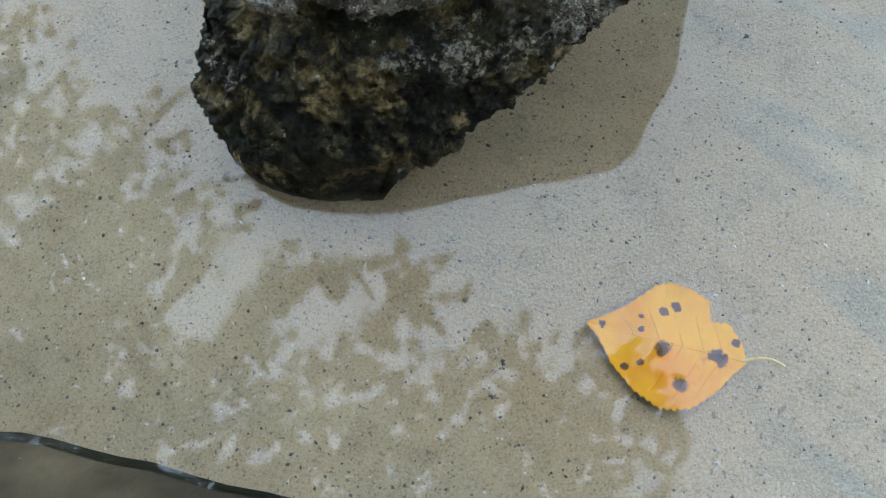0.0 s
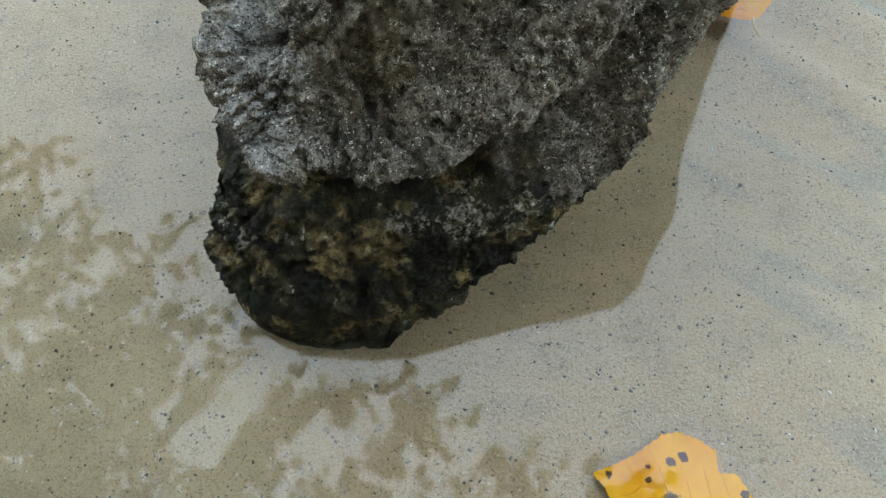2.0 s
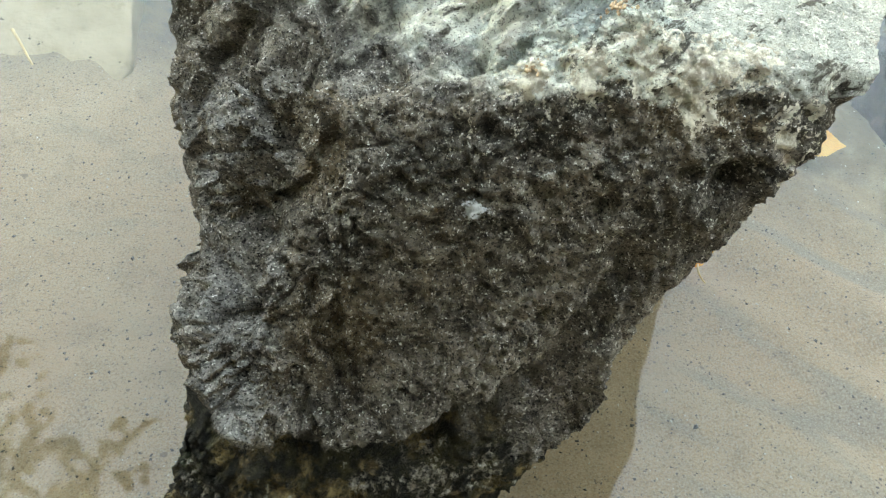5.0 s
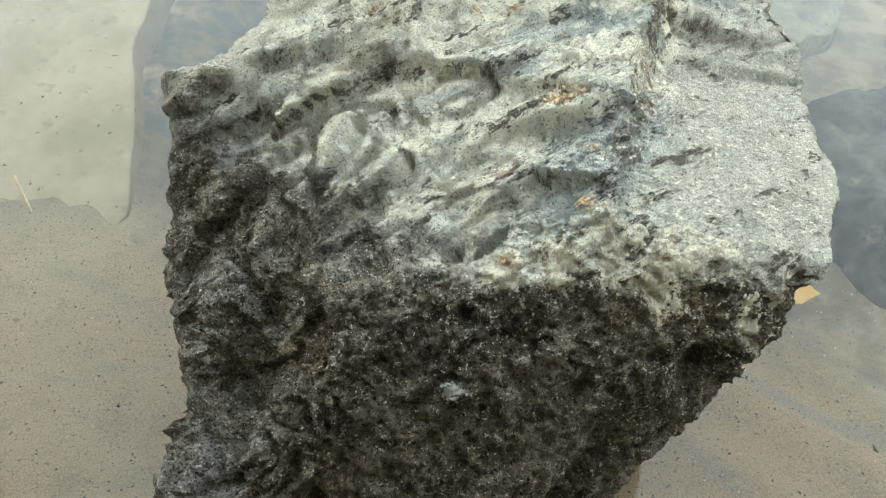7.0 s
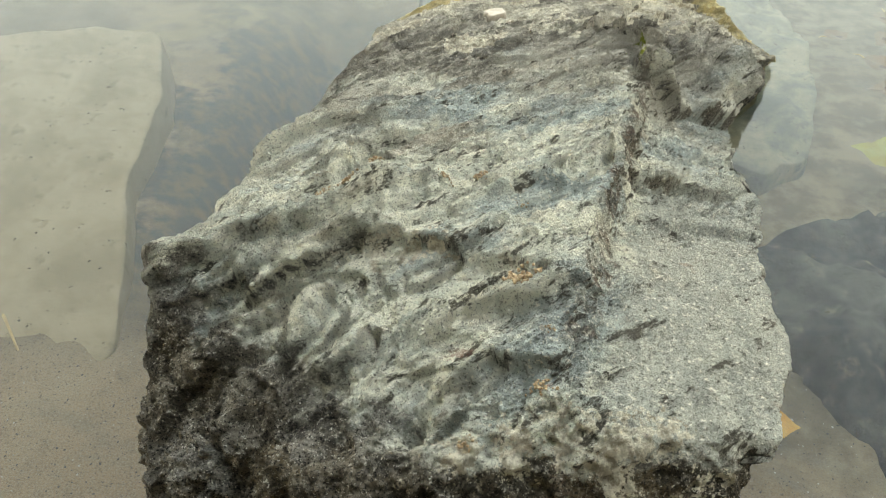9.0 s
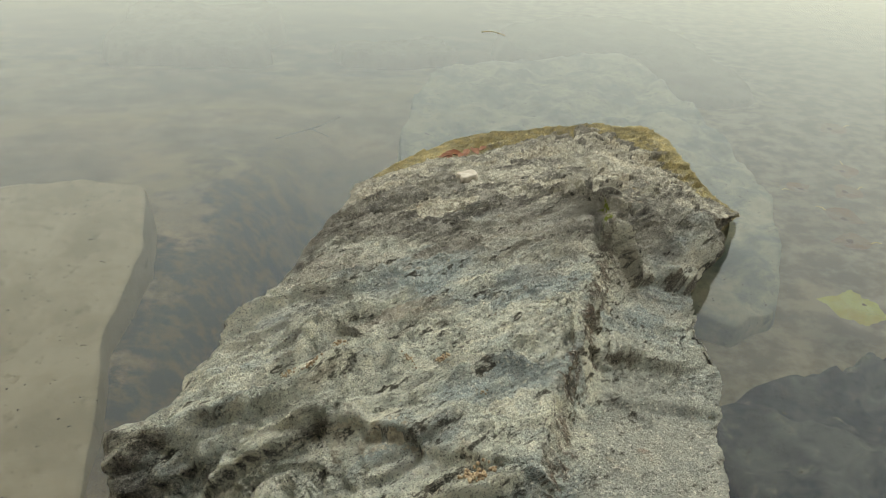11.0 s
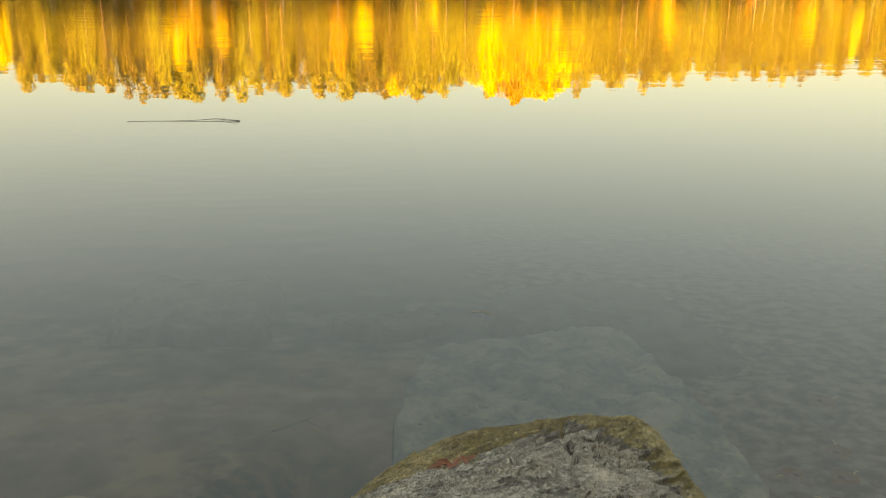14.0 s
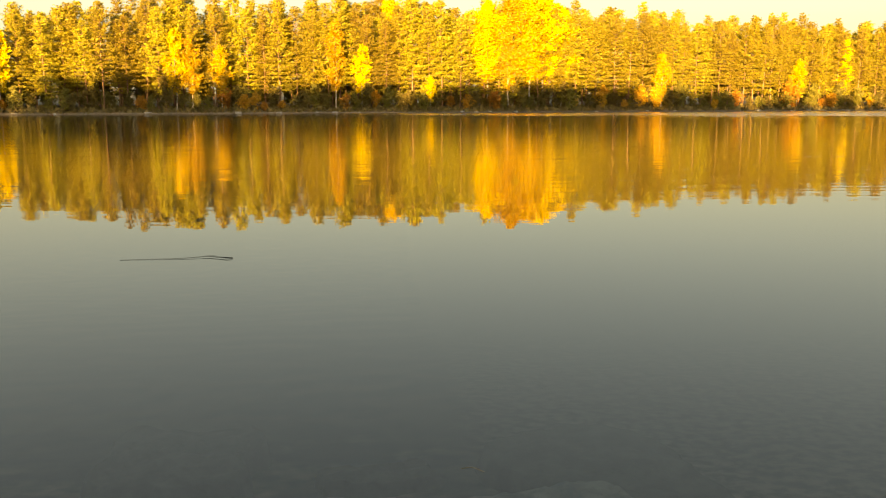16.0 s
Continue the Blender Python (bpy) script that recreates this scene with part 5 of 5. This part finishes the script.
SHRUB_TIPS = [(-1.04, 0.94, 1.42), (-0.90, 0.76, 1.42), (-0.70, 0.66, 1.40), (-0.52, 0.57, 1.40), (-0.31, 0.38, 1.40), (-0.03, 0.36, 1.40),
              (0.14, 0.27, 1.40), (0.22, 0.18, 1.38), (0.26, 0.02, 1.42), (0.50, -0.06, 1.42), (0.58, -0.20, 1.45), (-0.15, 0.20, 1.45),
              (0.05, 0.10, 1.50), (-0.42, 0.30, 1.45), (-0.65, 0.42, 1.50), (-0.85, 0.50, 1.55), (0.15, -0.12, 1.55), (-0.20, 0.0, 1.55),
              (-0.55, 0.10, 1.55), (-0.85, 0.22, 1.6), (-0.30, -0.20, 1.65), (-0.65, -0.15, 1.65), (-1.15, 0.45, 1.55), (0.40, -0.30, 1.55), (0.02, -0.30, 1.65),
              (0.38, 0.20, 1.40), (0.40, 0.08, 1.42), (0.50, 0.02, 1.42),
              (0.45, 0.20, 1.41), (0.47, 0.11, 1.42), (-1.15, 1.05, 1.42), (-1.0, 0.98, 1.42), (-0.82, 0.80, 1.42), (-0.64, 0.74, 1.42),
              (-0.57, 0.60, 1.40), (-0.44, 0.46, 1.40), (-1.02, 0.80, 1.45), (-1.25, 0.90, 1.45), (-0.22, 0.40, 1.40)]
shrub("leafy shrub leaning over the water from the bank", (-1.35, -0.95, 0.12), SHRUB_TIPS, 56, 7, (0.017, 0.036), 0.40, (0.05, 0.17))
# unseen shrubs behind the camera, added to cut light on boulder front and sand
sr = random.Random(3)
for k, (sx, sy) in enumerate([(-2.5, -1.3), (-0.5, -1.25), (0.9, -1.2), (2.2, -1.3), (0.2, -2.2)]):
    tips = [(sx + sr.uniform(-1.0, 1.0), sy + sr.uniform(-0.5, 0.65), sr.uniform(0.7, 2.7)) for _ in range(14)]
    shrub("unseen leafy shrub added on the bank to block light", (sx, sy, 0.1), tips, 46, 20 + k, (0.05, 0.085), 0.2, (0.12, 0.36))


# ---------------------------------------------------------------- the far forest
def tufts(centres, size, rnd, flat=0.6, per=3):
    """Small ragged leaf clumps: per crossing triangles at each centre."""
    n = len(centres)
    c = np.repeat(centres, per, 0)
    s = np.repeat(size, per)[:, None]
    a, b = rnd.randn(n * per, 3) * (1, 1, flat), rnd.randn(n * per, 3) * (1, 1, flat)
    off = rnd.randn(n * per, 3) * 0.35
    v = np.stack([c + s * (off + 0.62 * a), c + s * (off + 0.62 * b), c + s * (off - 0.42 * (a + b))], 1)
    return v.reshape(-1, 3), np.arange(n * per * 3).reshape(-1, 3)


def pine_arrays(seed, height=18.0, low=0.34, spread=2.1, dense=20, tuft=(0.13, 0.25), per=3):
    """Trunk and crown arrays of a Scots pine, foot at the origin."""
    rnd = np.random.RandomState(seed)
    zs = np.linspace(0, height * 0.98, 14)
    bend = np.cumsum(rnd.randn(14, 2) * 0.05, 0)
    bend -= bend[0]
    wood = [tube(np.column_stack([bend, zs]), np.interp(zs, [0, height * 0.1, height], [0.19, 0.15, 0.02]), 7)]
    centres, size = [], []
    z = height * low
    while z < height * 0.985:
        u = (z / height - low) / (1 - low)
        reach = spread * np.interp(u, [0, 0.15, 0.45, 0.8, 1], [0.75, 1.0, 0.88, 0.52, 0.14]) * rnd.uniform(0.75, 1.15)
        bx, by = np.interp(z, zs, bend[:, 0]), np.interp(z, zs, bend[:, 1])
        turn = rnd.uniform(0, 6.28)
        arms = rnd.randint(4, 7)
        for k in range(arms):
            if rnd.rand() < 0.10 + 0.2 * (u < 0.15):
                continue
            a = turn + k * 6.283 / arms + rnd.randn() * 0.25
            r = reach * rnd.uniform(0.65, 1.15)
            lift = np.interp(u, [0, 0.5, 1], [-0.05, 0.25, 0.7]) * r
            tip = np.array((bx + r * np.cos(a), by + r * np.sin(a), z + lift))
            foot = np.array((bx, by, z))
            t = np.linspace(0, 1, 3)[:, None]
            wood.append(tube(foot + (tip - foot) * t - np.array((0, 0, 0.18)) * r * 0.4 * np.sin(t * 3.14), np.linspace(0.05, 0.012, 3), 3))
            m = max(4, int(dense * r))
            w = rnd.uniform(0.30, 1.05, m)[:, None] ** 0.8
            pts = foot + (tip - foot) * w + rnd.randn(m, 3) * (0.22, 0.22, 0.075) * (0.5 + 0.4 * r)
            centres.append(pts)
            size.append(rnd.uniform(*tuft, m))
        z += rnd.uniform(0.48, 0.72) * np.interp(u, [0, 1], [1.15, 0.7])
    return joined(wood), tufts(np.concatenate(centres), np.concatenate(size), rnd, 0.55, per)


def broadleaf_arrays(seed, height=12.0, low=0.25, spread=1.7, count=1500, size=(0.16, 0.34), lean=0.05):
    """Trunk with limbs and a loose crown of small leaf clumps."""
    rnd = np.random.RandomState(seed)
    zs = np.linspace(0, height * 0.96, 12)
    bend = np.cumsum(rnd.randn(12, 2) * lean, 0)
    bend -= bend[0]
    wood = [tube(np.column_stack([bend, zs]), np.linspace(0.010 * height, 0.012, 12), 6)]
    centres = []
    limbs = max(9, int(height * 2.2))
    for k in range(limbs):
        u = low + (0.97 - low) * (k + rnd.rand()) / limbs
        z = u * height
        v = (u - low) / (1 - low)
        r = spread * np.interp(v, [0, 0.25, 0.55, 1], [0.5, 1.0, 0.85, 0.15]) * rnd.uniform(0.6, 1.2)
        a = k * 2.4 + rnd.randn() * 0.4
        foot = np.array((np.interp(z, zs, bend[:, 0]), np.interp(z, zs, bend[:, 1]), z))
        tip = foot + (r * np.cos(a), r * np.sin(a), r * rnd.uniform(0.4, 0.9))
        t = np.linspace(0, 1, 5)[:, None]
        wood.append(tube(foot + (tip - foot) * t, np.linspace(0.0035 * height, 0.008, 5), 4))
        m = count // limbs
        w = rnd.uniform(0.15, 1.08, m)[:, None]
        centres.append(foot + (tip - foot) * w + rnd.randn(m, 3) * (0.20, 0.20, 0.24) * (0.45 + 0.55 * r))
    centres = np.concatenate(centres)
    return joined(wood), tufts(centres, rnd.uniform(*size, len(centres)), rnd, 0.8, 2)


def tree(name, arrays, bark, leaves, label, category="tree", group=""):
    thing = tagged(new(name), label, category, group)
    wood, crown = arrays
    part("trunk", mesh_of("trunk", *wood, smooth=True), bark, thing)
    part("crown", mesh_of("crown", *crown), leaves, thing)
    return thing


def stand(thing, x, back, scale, turn, first):
    """Puts the built thing itself the first time, then copies of it, on the far bank."""
    y = float(far_shore(np.array([x]))[0]) + back
    z = float(bed_height(np.array([x]), np.array([y]))[0]) - 0.05
    m = pose(x, y, z, 0, 0, turn)
    if first:
        thing.matrix_basis = m @ Matrix.Diagonal((scale, scale, scale, 1))
        return thing
    c = copy_thing(thing, m)
    c.scale = (scale, scale, scale)
    return c


def plant(kinds, places):
    used = set()
    for k, x, back, scale, turn in places:
        stand(kinds[k], x, back, scale, turn, k not in used)
        used.add(k)
    return used


rnd = random.Random(5)
pines = [tree("pine_tree", pine_arrays(s, 17.5 + 0.5 * (s % 3), 0.13 + 0.05 * (s % 4), (2.4, 3.0, 3.5, 2.6, 3.2, 2.4, 2.8)[s], 17), PINE_BARK, PINE,
              "tall pine with golden sunlit needles on the far bank", group="far bank pines") for s in range(7)]
places = []
for row, (back, gap) in enumerate([(4.5, 2.25), (7.0, 2.7), (12.0, 3.8), (20.0, 4.4)]):
    x = -92.0 + rnd.random() * 3
    while x < 128:
        tall = np.interp(x, [-92, -62, -48, -20, 10, 60, 120], [0.80, 0.84, 0.98, 1.06, 1.05, 0.98, 0.97])
        places.append((rnd.randrange(7), x, back + rnd.uniform(-1.8, 1.8), 0.91 * tall * rnd.uniform(0.84, 1.09) * (1 + 0.015 * row), rnd.uniform(0, 360)))
        x += gap * rnd.uniform(0.6, 1.4)
plant(pines, places)

birches = [tree("birch_tree", broadleaf_arrays(40 + s, h, 0.22, w, int(n * 1.6), (0.11, 0.22)), BIRCH_BARK, YELLOW,
                "slender birch with bright yellow autumn leaves", group="far bank birches") for s, (h, w, n) in enumerate([(9.5, 1.5, 1500), (12, 1.5, 1700), (8, 1.3, 1200)])]
plant(birches, [(0, -60.2, 2.0, 1.45, 10), (2, -58.4, 2.4, 1.5, 80), (0, -34.6, 2.2, 1.30, 200), (2, -28.0, 2.6, 1.25, 30), (1, -10.3, 2.4, 1.20, 120), (2, -32.5, 3.0, 1.4, 300),
                (2, -6.0, 3.2, 1.3, 70), (0, 47.0, 2.2, 1.05, 0), (2, 5.2, 2.0, 0.70, 10), (1, 18.6, 2.6, 1.25, 240), (2, 76.5, 2.2, 1.15, 140), (0, -72, 3, 1.2, 0), (1, 88, 3, 1.1, 60)])
aspens = [tree("aspen_tree", broadleaf_arrays(60 + s, 21.5, 0.24, 4.4, 11000, (0.17, 0.34)), BIRCH_BARK, YELLOW,
               "broad aspen with blazing yellow crown above the pines", group="far bank aspens") for s in range(2)]
plant(aspens, [(0, 19.6, 4.0, 0.90, 0), (1, 25.0, 4.5, 0.88, 60), (0, 15.2, 5.0, 0.83, 200), (1, 22.4, 3.0, 0.86, 120), (0, 28.6, 5.5, 0.80, 20), (1, -1.5, 16.0, 0.86, 100), (0, 29.0, 16.0, 0.86, 310), (1, 84, 20, 0.80, 10)])
bushes = [tree("bush", broadleaf_arrays(80 + s, h, 0.05, w, int(n * 1.3), (0.10, 0.22), 0.06), PINE_BARK, mat, label, "bush", "far bank bushes")
          for s, (h, w, n, mat, label) in enumerate([(3.6, 1.5, 800, GREEN, "dull green willow bush on the far bank"), (2.8, 1.4, 700, GREEN, "low green bush on the far bank"),
                                                     (4.6, 1.5, 900, GREEN, "tall green alder bush on the far bank"), (2.4, 1.2, 560, AMBER, "amber autumn bush on the far bank"),
                                                     (3.4, 1.2, 640, AMBER, "orange-leaved young rowan on the far bank")])]
places = []
x = -92.0
while x < 128:
    places.append((rnd.choice((0, 0, 1, 1, 2, 2, 2, 0, 3, 4)), x, rnd.uniform(1.0, 3.6), rnd.uniform(0.45, 1.15), rnd.uniform(0, 360)))
    x += rnd.uniform(0.9, 2.2)
x = -92.0
while x < 128:
    places.append((rnd.choice((0, 1, 2, 2)), x, rnd.uniform(7.0, 24.0), rnd.uniform(0.9, 1.5), rnd.uniform(0, 360)))
    x += rnd.uniform(0.8, 1.6)
plant(bushes, places + [(3, 16.0, 1.4, 1.2, 0), (4, 74.5, 2.0, 1.5, 0), (4, 45.8, 2.2, 1.2, 90), (3, -24.5, 1.3, 1.0, 40)])

# pale stones and a dark bank edge along the far waterline
BANK_STONE = plain_material("bank_stone", (0.30, 0.27, 0.22), (0.45, 0.42, 0.36), 3)
blocks = [stone_mesh("bank_stone", (0.5, 0.35), 0.5, 90 + s, n=18, m=9, rough=0.05) for s in range(3)]
for k in range(46):
    x = rnd.uniform(-70, 100)
    ob = part("bank_stone", blocks[k % 3], BANK_STONE)
    s = rnd.uniform(0.4, 1.1)
    ob.matrix_basis = pose(x, float(far_shore(np.array([x]))[0]) + rnd.uniform(-0.1, 0.8), 0.28 * s, 0, 0, rnd.uniform(0, 360)) @ Matrix.Diagonal((s, s, s, 1))
    tagged(ob, "pale stone at the far waterline", "stone", "far bank stones")
GRASS = foliage_material("bank_grass", (0.14, 0.11, 0.035), (0.26, 0.18, 0.06), 0.2)
gr = np.random.RandomState(3)
gx = gr.uniform(-92, 128, 7000)
gy = far_shore(gx) + gr.uniform(0.2, 4.5, 7000)
tagged(part("bank_grass", mesh_of("bank_grass", *tufts(np.stack([gx, gy, bed_height(gx, gy) + 0.15], 1), gr.uniform(0.2, 0.45, 7000), gr, 1.2, 2)), GRASS),
       "dry brown grass along the far bank", "grass", kind="stuff")

# the wood on the near bank, behind the camera, whose shade lies over the lake
shade = []
pr = np.random.RandomState(9)
models = [pine_arrays(200 + s, 18.0, 0.12, 2.9, 4, (0.4, 0.7), 2)[1] for s in range(4)]
for k in range(230):
    v, f = models[k % 4]
    x, y = (pr.uniform(-125, 75), pr.uniform(-46, -26)) if k < 200 else (pr.uniform(-16, 6), pr.uniform(-27, -21))
    s = (NEAR_WOOD_HEIGHT + pr.uniform(-2.6, 1.4) + 0.10 * (-y - 30)) / 18.0
    a = pr.uniform(0, 6.28)
    rot = np.array(((np.cos(a), np.sin(a), 0), (-np.sin(a), np.cos(a), 0), (0, 0, 1)))
    shade.append(((v * s * (1.25, 1.25, 1)) @ rot + (x, y, 1.5), f))
tagged(part("near_wood", mesh_of("near_wood", *joined(shade)), PINE), "dense pine wood on the near bank", "woodland", kind="stuff")
